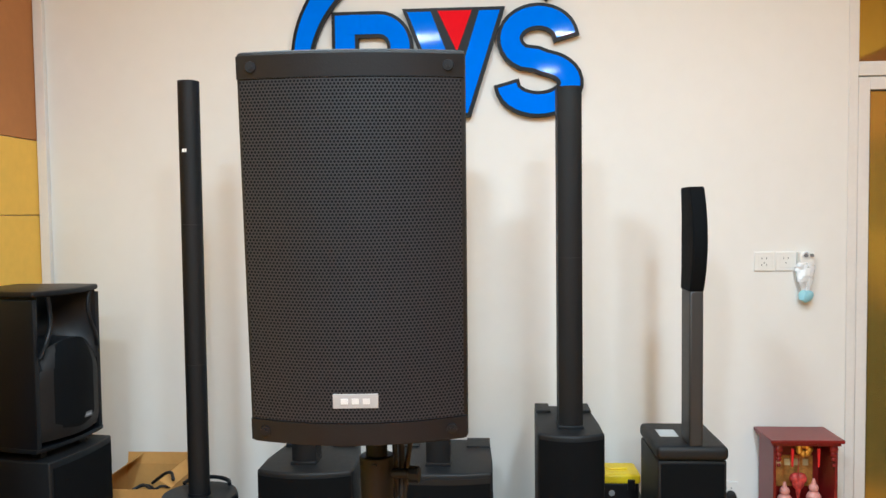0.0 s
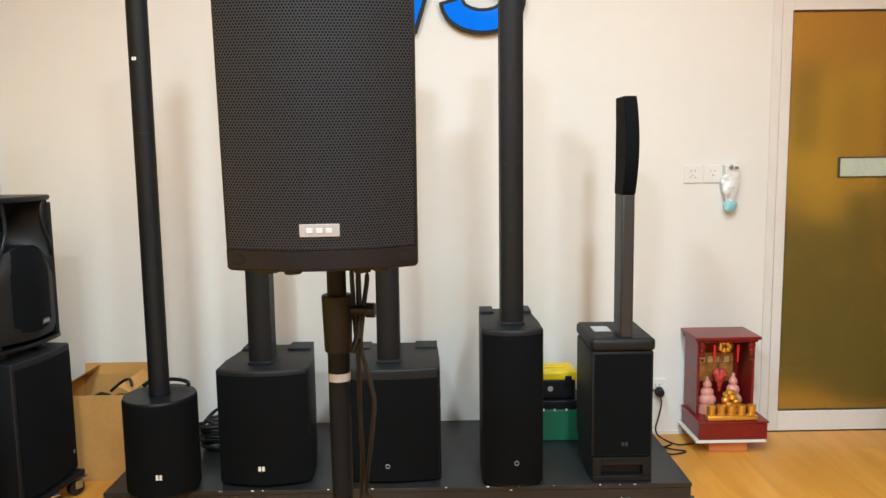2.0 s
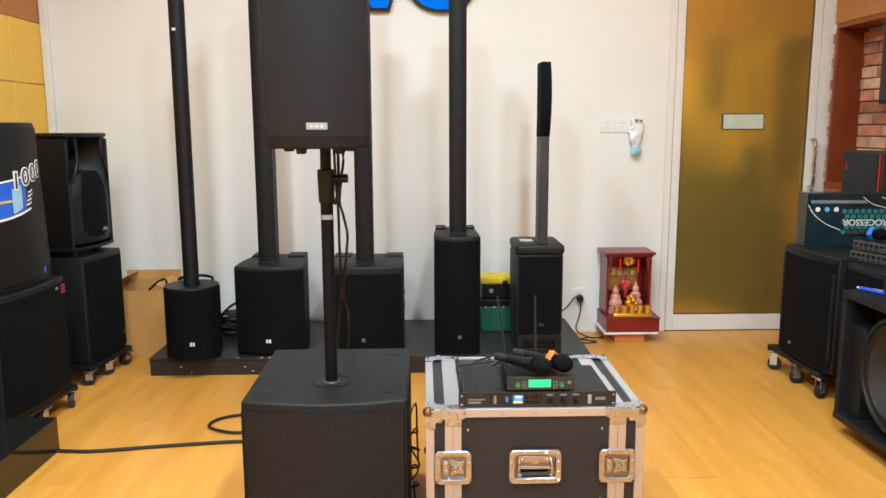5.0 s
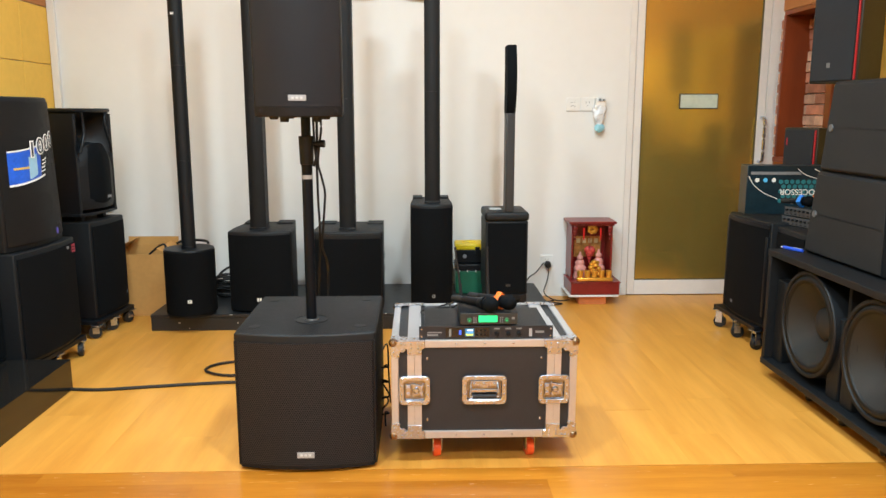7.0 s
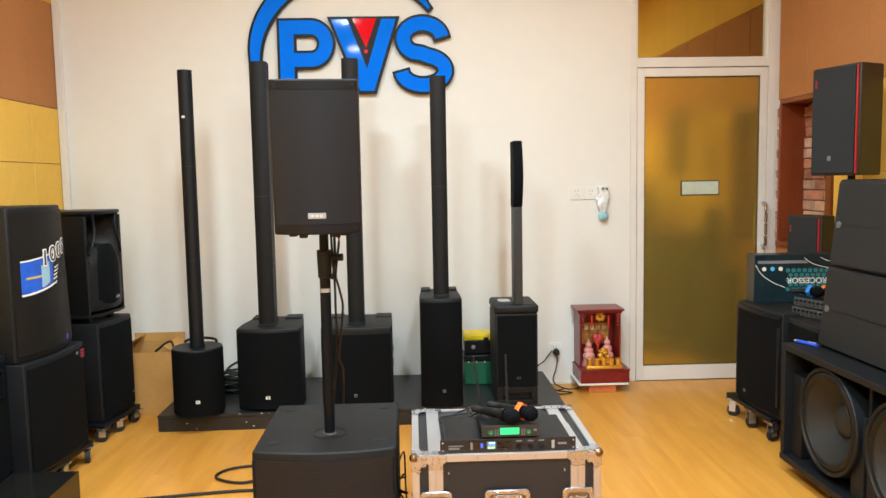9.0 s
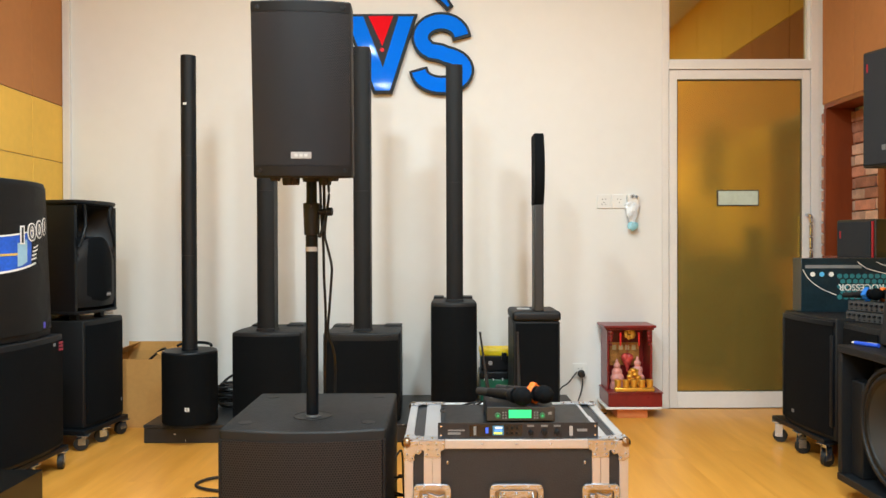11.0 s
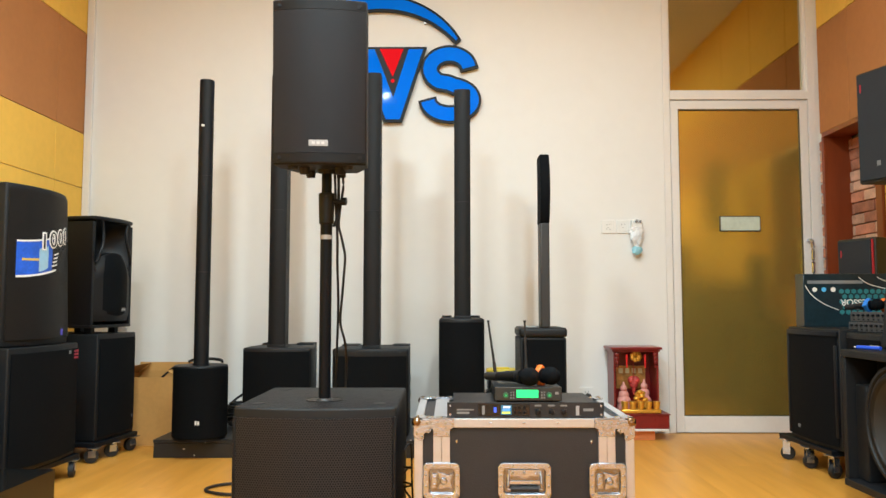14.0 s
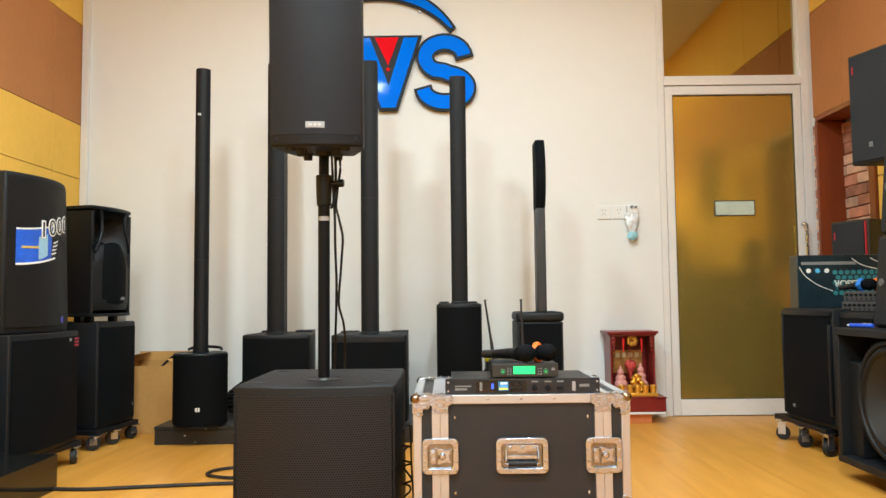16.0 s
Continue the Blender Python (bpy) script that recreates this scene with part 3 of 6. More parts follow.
# small system with a lipped bass and a curved head
t5 = thing("column_speaker", pose(0.752, 2.74, SZ), "black bass unit with a rounded lip and a short curved array", "column speaker", col_group)
prof = [(-0.122, 0.0), (0.122, 0.0), (0.126, 0.30), (-0.126, 0.30)]
part("bass_unit", one(prism, prof, 0.10, 0.53, b=0.008), M_BLACK, t5)
part("front_cloth", one(box, -0.112, 0.112, -0.006, 0.001, 0.112, 0.52, b=0.003), M_FOAM, t5)
part("top_cover", one(box, -0.1275, 0.1275, -0.010, 0.318, 0.531, 0.583, b=0.018, seg=5), M_BLACK, t5)
part("foot_block", one(box, -0.118, 0.118, -0.012, 0.295, 0.0, 0.028, b=0.004), M_PLASTIC, t5)
part("foot_block", one(box, -0.118, 0.118, 0.03, 0.295, 0.026, 0.102), M_RUBBER, t5)
for s in (-1, 1):
    part("foot_side", one(box, s * 0.1 - 0.018, s * 0.1 + 0.018, -0.010, 0.031, 0.027, 0.101, b=0.003), M_PLASTIC, t5)
part("foot_bar", one(box, -0.082, 0.082, -0.010, 0.02, 0.068, 0.101, b=0.003), M_PLASTIC, t5)
part("top_label", one(box, -0.088, -0.020, 0.12, 0.21, 0.582, 0.5845), mat("pale_label", (0.42, 0.44, 0.45), 0.5), t5, "pale printed label")
mark(t5, 0.01, -0.0065, 0.155, 0.026, 0.016, mat("dark_mark", (0.03, 0.03, 0.032), 0.5))
part("column", one(box, -0.012, 0.038, 0.0, 0.12, 0.582, 1.145, b=0.008), mat("grey_column", (0.022, 0.022, 0.023), 0.5), t5)
n = 10
front = [(0.05 - 0.05 * (1 - (2 * i / n - 1) ** 2), 1.140 + 0.375 * i / n) for i in range(n + 1)]
bm = bmn()
prism(bm, front + [(0.18, 1.515), (0.17, 1.42), (0.17, 1.22), (0.18, 1.14)], -0.026, 0.026, b=0.006, m=Matrix.Translation((0.013, -0.05, 0)) @ Matrix(((0, 0, 1, 0), (1, 0, 0, 0), (0, 1, 0, 0), (0, 0, 0, 1))))
part("array_head", bm, M_FOAM, t5)

# ---- stacks by the west wall ----
def dolly(t, x0, x1, y0, y1, z, turn=20):
    """A board on two rows of three swivel casters."""
    part("dolly_board", one(box, x0, x1, y0, y1, z - 0.024, z, b=0.004), M_PLASTIC, t)
    for i, x in enumerate((x0 + 0.025, (x0 + x1) / 2, x1 - 0.025)):
        for y in (y0 + 0.02, y1 - 0.04):
            caster(t, x, y, z - 0.024, M_RUBBER, 0.035, 0.024, turn + 25 * i, fork=M_CHROME)


def plain_sub(name, m, w, d, h, label, z0, grille, bulge=0.02, group=""):
    t = thing(name, m, label, "subwoofer", group)
    part("cabinet", one(prism, arc_plan(w, d, bulge * 0.85, w), z0, h, b=0.008, seg=3), M_BLACK, t)
    part("front_grille", one(bowed_sheet, w - 0.03, bulge, w, z0 + 0.02, h - 0.025, -0.002), grille, t, "black grille")
    return t


MB = pose(-1.530, 2.772, 0, 0, 0, 82)
g = "loudspeaker stacks by the wall"
dl = thing("dolly", MB, "black wheeled dolly under a subwoofer", "dolly", "dollies")
dolly(dl, -0.22, 0.18, -0.03, 0.40, 0.102)
sb = plain_sub("subwoofer", MB @ pose(0, 0, 0.1025), 0.36, 0.41, 0.545, "tall black subwoofer on a wheeled dolly", 0.0, M_FOAM, group=g)
mark(sb, 0.14, -0.012, 0.09, 0.012, 0.016, M_GREY)
# horn speaker on top
M_DULL = mat("dull_silver", (0.10, 0.105, 0.11), 0.5)
hs = thing("pa_speaker", MB @ pose(-0.015, 0.03, 0.6485, 0, 0, -3), "black moulded loudspeaker with a horn and a cloth grille", "loudspeaker", g)
HW, HD, HH = 0.345, 0.34, 0.615
for s in (-1, 1):
    part("side_cheek", one(prism, [(s * HW / 2, 0.0), (s * (HW / 2 - 0.022), 0.0), (s * (HW / 2 - 0.03), 0.10), (s * (HW / 2 - 0.05), HD), (s * (HW / 2 - 0.03), HD), (s * HW / 2, HD * 0.5)], 0.045, HH - 0.03, b=0.003), M_PLASTIC, hs)
part("top_shell", one(prism, arc_plan(HW, HD, 0.032, HW * 0.74), HH - 0.022, HH, b=0.009, seg=3), M_PLASTIC, hs)
part("bottom_shell", one(prism, arc_plan(HW + 0.01, HD, 0.02, HW * 0.82), 0.03, 0.046, b=0.004), M_PLASTIC, hs)
part("back_shell", one(box, -HW / 2 + 0.04, HW / 2 - 0.04, 0.15, HD - 0.01, 0.04, HH - 0.02), M_PLASTIC, hs)
# horn: a smooth concave mouth above a bulging, arched grille
def skin(bm, f, nu, nv, back):
    """A closed skin: f(u, v) gives its front, back is the depth of its rear."""
    fr = [[bm.verts.new(f(i / nu, j / nv)) for i in range(nu + 1)] for j in range(nv + 1)]
    rim = [fr[0][i] for i in range(nu + 1)] + [fr[j][nu] for j in range(1, nv + 1)] + [fr[nv][i] for i in range(nu - 1, -1, -1)] + [fr[j][0] for j in range(nv - 1, 0, -1)]
    for j in range(nv):
        for i in range(nu):
            bm.faces.new((fr[j][i], fr[j][i + 1], fr[j + 1][i + 1], fr[j + 1][i]))
    bk = [bm.verts.new((v.co.x, back, v.co.z)) for v in rim]
    for i in range(len(rim)):
        k = (i + 1) % len(rim)
        bm.faces.new((rim[k], rim[i], bk[i], bk[k]))
    bm.faces.new(bk)


def horn_skin(u, v):
    x = (u * 2 - 1) * 0.150
    g = max(0.0, 1 - abs(u * 2 - 1) ** 2.2) * math.sin(math.pi * min(1, v * 0.93)) ** 0.8
    return (x, -0.016 * (1 - (2 * u - 1) ** 2) + 0.15 * g, HH - 0.29 + 0.272 * v)


def grille_skin(grow, lift):
    def f(u, v):
        s = u * 2 - 1
        top = 0.30 + grow + 0.075 * (1 - abs(s) ** 2.4)
        roll = max(0.0, (v - 0.72) / 0.28) ** 2 * 0.028 + max(0.0, (0.1 - v) / 0.1) * 0.010
        return (s * (0.153 + grow), 0.004 - lift - 0.044 * (1 - abs(s) ** 1.7) + roll, 0.072 - grow + (top - 0.02) * v)
    return f


bm = bmn()
skin(bm, horn_skin, 22, 18, 0.20)
part("horn", bm, M_PLASTIC, hs, "flared black horn")
for s in (-1, 1):
    part("horn_lip", one(sweep, [(s * 0.112, -0.010, HH - 0.022), (s * 0.100, -0.008, HH - 0.07), (s * 0.104, -0.012, HH - 0.13), (s * 0.128, -0.014, HH - 0.19), (s * 0.148, -0.006, HH - 0.24)], 0.008, 10), M_PLASTIC, hs)
bm = bmn()
skin(bm, grille_skin(0.008, 0.0), 20, 14, 0.12)
part("baffle", bm, M_BLACK, hs)
bm = bmn()
skin(bm, grille_skin(-0.008, 0.004), 20, 14, 0.10)
part("cloth_grille", bm, M_FOAM, hs)
badge(hs, 0.045, -0.038, 0.125, 0.042, 0.020, m=M_SILVER, plate=M_DULL)
for fx in (-0.11, 0.09):
    for fy in (0.05, 0.26):
        part("foot", one(box, fx - 0.015, fx + 0.015, fy - 0.02, fy + 0.02, 0.0, 0.031), M_RUBBER, hs)

# the stack with a sticker
MA = pose(-1.525, 2.03, 0, 0, 0, 86)
dl = thing("dolly", MA, "black wheeled dolly under a subwoofer", "dolly", "dollies")
dolly(dl, -0.25, 0.27, -0.02, 0.42, 0.105, 60)
sa = plain_sub("subwoofer", MA @ pose(0, 0, 0.1055), 0.52, 0.47, 0.517, "large black subwoofer on a wheeled dolly", 0.0, M_FOAM, 0.03, g)
mark(sa, 0.15, -0.025, 0.478, 0.02, 0.014, M_GREY)
M_TAG = mat("red_tag", (0.30, 0.03, 0.05), 0.5)
for i in range(3):
    part("red_tag", one(box, 0.19, 0.235, -0.0175, -0.0145, 0.445 + 0.015 * i, 0.455 + 0.015 * i), M_TAG, sa)
ts = thing("pa_speaker", MA @ pose(-0.03, 0.04, 0.623), "black bowed loudspeaker with a blue sticker across its grille", "loudspeaker", g)
TW, TD, TH, TB = 0.44, 0.40, 0.688, 0.05


def flared(bm):
    """Widens a cabinet towards its foot on one side."""
    for v in bm.verts:
        v.co.x += 0.045 * (1 - v.co.z / TH) * max(0.0, v.co.x / TW + 0.5)
    return bm


part("cabinet", flared(one(prism, arc_plan(TW, TD, TB * 0.94, TW * 0.7), 0.0, TH, b=0.010, seg=3)), M_BLACK, ts)
part("front_grille", flared(one(bowed_sheet, TW - 0.02, TB, TW, 0.03, TH - 0.02, -0.002)), M_GRILLE_S, ts, "fine steel grille")
part("side_handle", one(box, -TW / 2 - 0.003, -TW / 2 + 0.02, 0.08, 0.12, 0.30, 0.42, b=0.006), M_RUBBER, ts)
M_BLUE = mat("blue_sticker", (0.02, 0.10, 0.55), 0.35, var=0.35, scale=9)


def sticker(name, x0, x1, z0a, z1a, z0b, z1b, m, lift, par):
    """A strip stuck on the bowed grille, its edges rising along it."""
    bm = bmn()
    n = 10
    lo, hi = [], []
    for i in range(n + 1):
        f = i / n
        x = x0 + (x1 - x0) * f
        y = -0.005 - lift - TB * (1 - (2 * x / TW) ** 2)
        lo.append(bm.verts.new((x, y, z0a + (z0b - z0a) * f ** 1.6)))
        hi.append(bm.verts.new((x, y, z1a + (z1b - z1a) * f ** 1.6)))
    fs = [bm.faces.new((lo[i], lo[i + 1], hi[i + 1], hi[i])) for i in range(n)]
    ret = bmesh.ops.extrude_face_region(bm, geom=fs)
    for v in ret["geom"]:
        if isinstance(v, bmesh.types.BMVert):
            v.co.y -= 0.0008
    return part(name, bm, m, par)


st = sticker("sticker", -0.175, 0.212, 0.298, 0.447, 0.375, 0.515, M_BLUE, 0.0, ts)
st["label"] = "blue sticker with white edges and a large number"
sticker("sticker_edge", -0.175, 0.212, 0.292, 0.301, 0.369, 0.378, M_WHITE, 0.001, st)
sticker("sticker_edge", -0.175, 0.212, 0.443, 0.450, 0.511, 0.518, M_WHITE, 0.001, st)
sticker("sticker_panel", -0.06, 0.0, 0.32, 0.42, 0.34, 0.435, mat("sticker_pale", (0.30, 0.50, 0.65), 0.4), 0.001, st)
sticker("sticker_beam", -0.15, -0.06, 0.365, 0.375, 0.368, 0.378, mat("sticker_gold", (0.60, 0.42, 0.10), 0.4), 0.001, st)
for i in range(4):
    sticker("sticker_line", 0.03 + 0.006 * i, 0.13, 0.345 + 0.017 * i, 0.352 + 0.017 * i, 0.375 + 0.017 * i, 0.383 + 0.017 * i, M_WHITE, 0.001, st)
part("corner_tag", one(box, 0.135, 0.15, -0.045, -0.026, 0.04, 0.068, b=0.001), mat("violet_tag", (0.08, 0.07, 0.45), 0.4), ts)


def text_mesh(body, size, material, parent, m, depth=0.0006, offset=0.0):
    cu = bpy.data.curves.new("lettering", "FONT")
    cu.body, cu.size, cu.extrude, cu.offset, cu.align_x = body, size, depth, offset, "CENTER"
    tmp = bpy.data.objects.new("lettering", cu)
    me = bpy.data.meshes.new_from_object(tmp)
    bpy.data.objects.remove(tmp)
    me.materials.clear()
    me.materials.append(material)
    ob = new("lettering", me)
    ob.parent = parent
    ob.matrix_basis = m
    return ob


M_INK = mat("dark_ink", (0.02, 0.02, 0.03), 0.5)
for i, ch in enumerate("1000"):
    x = -0.035 + 0.066 * i
    y = -0.009 - TB * (1 - (2 * x / TW) ** 2)
    slope = math.degrees(math.atan2(8 * TB * x / TW ** 2, 1))
    mm = pose(x, y, 0.420 + 0.013 * i, 90, 0, slope) @ Matrix.Diagonal((1.25, 1, 1, 1))
    text_mesh(ch, 0.098, M_WHITE, st, mm, 0.0008, 0.006)
    text_mesh(ch, 0.098, M_INK, st, mm @ pose(0, 0, 0.0015), 0.0008, -0.0005)

# plinth and the box on it
pl = thing("plinth", pose(-1.70, 1.05, 0), "low glossy black plinth", "plinth")
part("plinth_body", one(box, -0.36, 0.367, -0.9, 0.722, 0, 0.142, b=0.002), M_GLOSS, pl)
nb = plain_sub("subwoofer", pose(-1.62, 1.42, 0.1425, 0, 0, 90), 0.72, 0.40, 0.53, "black subwoofer standing on the glossy plinth", 0.0, M_FOAM, 0.012, g)
bm = bmn()
for z0, z1, x0, x1 in ((0.36, 0.37, 0.12, 0.30), (0.47, 0.48, 0.12, 0.30), (0.37, 0.47, 0.12, 0.13), (0.37, 0.47, 0.29, 0.30)):
    box(bm, x0, x1, -0.018, -0.004, z0, z1)
part("handle_rim", bm, M_PLASTIC, nb)

# ---- stacks by the east wall ----
MR = pose(2.025, 2.425, 0, 0, 0, -87)
dl = thing("dolly", MR, "black wheeled dolly under a loudspeaker", "dolly", "dollies")
dolly(dl, -0.31, 0.19, -0.03, 0.43, 0.132, -30)
rs = plain_sub("pa_speaker", MR @ pose(0, 0, 0.1325), 0.47, 0.45, 0.555, "black loudspeaker cabinet on a wheeled dolly", 0.0, M_FOAM, 0.025, g)
rs["category"] = "loudspeaker"
part("front_edge", one(box, -0.230, -0.212, -0.014, 0.0, 0.02, 0.530, b=0.004), M_PLASTIC, rs)
part("front_edge", one(box, 0.205, 0.228, -0.016, 0.0, 0.06, 0.480, b=0.006), M_PLASTIC, rs)
part("top_rail", one(bowed_sheet, 0.462, 0.025, 0.47, 0.522, 0.542, -0.002, 0.008), M_PLASTIC, rs)
mark(rs, -0.1, -0.025, 0.07, 0.025, 0.016, M_GREY)
# bass bin with two cones
DX, DYA, DYB = 1.882, 1.862, 0.642
bb = thing("bass_bin", pose(DX, (DYA + DYB) / 2, 0, 0, 0, -90), "black double bass bin with two open cones, on casters", "subwoofer", g)
BW, BH, BD = DYA - DYB, 0.618, 0.62
bz = 0.066
part("top_board", one(box, -BW / 2, BW / 2, -0.01, BD, BH - 0.03, BH, b=0.004), M_BLACK, bb)
part("bottom_board", one(box, -BW / 2, BW / 2, -0.01, BD, bz, bz + 0.03, b=0.004), M_BLACK, bb)
for s in (-1, 1):
    x0, x1 = sorted((s * BW / 2, s * (BW / 2 - 0.03)))
    part("side_board", one(box, x0, x1, -0.006, BD, bz + 0.031, BH - 0.031, b=0.003), M_BLACK, bb)
part("divider", one(box, -0.010, 0.010, 0.045, BD - 0.02, bz + 0.031, BH - 0.031, b=0.002), M_BLACK, bb)
part("back_board", one(box, -BW / 2 + 0.031, BW / 2 - 0.031, BD - 0.02, BD, bz + 0.031, BH - 0.031), M_BLACK, bb)
M_CAP = mat("dust_cap", (0.016, 0.0163, 0.0165), 0.55)
M_SURROUND = mat("foam_surround", (0.0032, 0.0034, 0.0036), 0.5, var=0.3, scale=12, spec=0.35)
M_CONE = mat("paper_cone", (0.0115, 0.0115, 0.0105), 0.6, var=0.3, scale=10, bump=0.3)


def turned(bm, cx, cz, rad, seg=64):
    """A round skin about the driver's axis through (radius, depth) pairs."""
    rings = [[bm.verts.new((cx + r * math.cos(a * 2 * math.pi / seg), y, cz + r * math.sin(a * 2 * math.pi / seg))) for a in range(seg)] for r, y in rad]
    for u, w in zip(rings, rings[1:]):
        for j in range(seg):
            bm.faces.new((u[j], u[(j + 1) % seg], w[(j + 1) % seg], w[j]))


for s in (-1, 1):
    cx, cz = s * 0.25, (BH + bz) / 2 + 0.012
    x0, x1 = sorted((s * 0.0105, s * (BW / 2 - 0.031)))
    part("baffle", one(box, x0, x1, 0.125, 0.145, bz + 0.031, BH - 0.031), M_BLACK, bb)
    for xa, xb in ((s * 0.0105, s * 0.098), (s * (BW / 2 - 0.0305), s * (BW / 2 - 0.115))):
        x0, x1 = sorted((xa, xb))
        bm = bmn()
        prism(bm, [(x0, bz + 0.0312), (x1, bz + 0.0312), (x1, cz + (0.085 if abs(xa) < 0.2 else 0.125)), (x0, cz + (0.085 if abs(xa) < 0.2 else 0.125))], 0.0, 0.09, b=0.006, m=Matrix.Translation((0, 0.122, 0)) @ UPRIGHT)
        part("corner_brace", bm, M_BLACK, bb)
    bm = bmn()
    turned(bm, cx, cz, [(0.227, 0.124), (0.227, 0.014), (0.224, 0.009), (0.212, 0.009), (0.209, 0.014), (0.206, 0.022)])
    dr = part("driver", bm, M_BLACK, bb, "round black driver frame")
    bm = bmn()
    turned(bm, cx, cz, [(0.208, 0.020), (0.203, 0.014), (0.196, 0.010), (0.188, 0.009), (0.180, 0.012), (0.172, 0.022)])
    part("surround", bm, M_SURROUND, dr, "rolled rubber surround")
    bm = bmn()
    turned(bm, cx, cz, [(0.174, 0.018), (0.15, 0.038), (0.12, 0.062), (0.09, 0.083), (0.066, 0.098)])
    part("cone", bm, M_CONE, dr, "grey paper cone")
    bm = bmn()
    ball(bm, (cx, 0.096, cz), 0.070, 1, 0.42, 1, 28)
    part("dust_cap", bm, M_CAP, dr, "rounded grey dust cap")
for x in (-0.27, 0.0, 0.28, 0.55):
    for y in (0.06, BD - 0.06):
        caster(bb, x, y, bz, M_RUBBER, 0.027, 0.020, 40)
M_ARRAY = mat("array_cloth", (0.0165, 0.0170, 0.0178), 0.7, var=0.15, bump=0.4, bscale=700, spec=0.3)
# two line-array cabinets leaning on one another
for k, zc in enumerate((0.6185, 0.992)):
    m = pose(2.0, 1.785 - 0.075 * k, zc, 0, 0, -90)
    a = thing("array_cabinet", m, "black line-array cabinet with a cloth front", "loudspeaker", "line-array cabinets")
    H, lean, AL = 0.373 + 0.006 * k, 0.062, 0.63
    bm = bmn()
    prism(bm, [(0, 0.0), (AL, 0.0), (AL - 0.012, H), (lean, H)], -0.40, 0.0, b=0.016, seg=4, m=UPRIGHT)
    part("cabinet", bm, M_BLACK, a)
    bm = bmn()
    prism(bm, [(0.022, 0.014), (AL - 0.03, 0.014), (AL - 0.042, H - 0.014), (lean + 0.018, H - 0.014)], 0.0, 0.008, b=0.003, m=UPRIGHT)
    part("front_cloth", bm, M_ARRAY, a)
    part("seam", one(box, 0.115, AL - 0.04, -0.0095, -0.0082, H * 0.49, H * 0.49 + 0.003), M_PLASTIC, a)
    bm = bmn()
    cyl(bm, (0.088, -0.008, H * 0.49), (0.088, -0.013, H * 0.49), 0.016, 0.015, 24)
    part("round_logo_plate", bm, mat("dull_plate", (0.10, 0.10, 0.10), 0.5), a)

# cabinet with a two-way speaker on a pole behind the bass bin
lb = plain_sub("subwoofer", pose(2.06, 2.025, 0, 0, 0, -90), 0.30, 0.42, 0.675, "black cabinet behind the bass bin", 0.0, M_FOAM, 0.005, g)
hc = plain_sub("subwoofer", pose(2.30, 2.93, 0, 0, 0, -90), 0.32, 0.28, 0.70, "black cabinet in the corner by the door", 0.0, M_FOAM, 0.005, g)


M_RGRILLE = mat("slate_cloth", (0.020, 0.0225, 0.027), 0.7, var=0.15, bump=0.4, bscale=700, spec=0.3)


def red_speaker(m, w, d, h, label):
    t = thing("pa_speaker", m, label, "loudspeaker", "speakers with a red strip")
    part("cabinet", one(prism, [(0, 0), (w, 0), (w - 0.02, d), (0.05, d)], 0, h, b=0.008), mat("brown_black", (0.020, 0.016, 0.010), 0.55), t)
    part("front_grille", one(box, 0.012, w - 0.03, -0.008, 0.001, 0.012, h - 0.012, b=0.004), M_RGRILLE, t)
    part("red_strip", one(box, w - 0.0215, w - 0.0135, -0.009, 0.001, 0.012, h - 0.012, b=0.002), M_RED, t, "red edge strip")
    part("red_mark", one(box, 0.03, 0.038, -0.0095, -0.0075, h - 0.10, h - 0.06), M_RED, t)
    bm = bmn()
    box(bm, w * 0.38, w * 0.38 + 0.022, -0.0090, -0.0075, 0.075, 0.10, b=0.003)
    part("badge", bm, mat("dull_badge", (0.16, 0.16, 0.16), 0.5), t)
    return t


red_speaker(pose(2.262, 2.385, 1.385, 0, 0, -72), 0.30, 0.17, 0.548, "black loudspeaker with a red edge strip, raised on a pole")
sp = thing("speaker_pole", pose(2.40, 2.24, 0.675), "black steel speaker pole", "speaker pole")
part("tube", one(cyl, (0, 0, 0), (0, 0, 0.709), 0.018, 0.018, 20), M_TUBE, sp)
part("base_flange", one(cyl, (0, 0, 0), (0, 0, 0.01), 0.05, 0.045, 24), M_PLASTIC, sp)
red_speaker(pose(2.40, 2.895, 0.70, 0, 0, -72), 0.255, 0.12, 0.455, "small black loudspeaker with a red edge strip")

# ---- flight case and what lies on it ----
fc = thing("flight_case", pose(0.474, 0.955, 0), "black flight case with aluminium edges, butterfly latches and orange casters", "flight case")
CW, CD, C0, C1 = 0.652, 0.52, 0.105, 0.462
part("body", one(box, -CW / 2 + 0.006, CW / 2 - 0.006, 0.006, CD - 0.006, C0 + 0.006, C1 - 0.004), M_PANEL, fc, "black textured laminate")
E = 0.026
M_BALL = mat("bronzed_steel", (0.26, 0.19, 0.13), 0.2, 0.95)


def edge_bar(a, b, axes):
    bm = bmn()
    (x0, y0, z0), (x1, y1, z1) = a, b
    box(bm, min(x0, x1), max(x0, x1), min(y0, y1), max(y0, y1), min(z0, z1), max(z0, z1), b=0.0025)
    part("edge_profile", bm, M_STEEL, fc, axes)


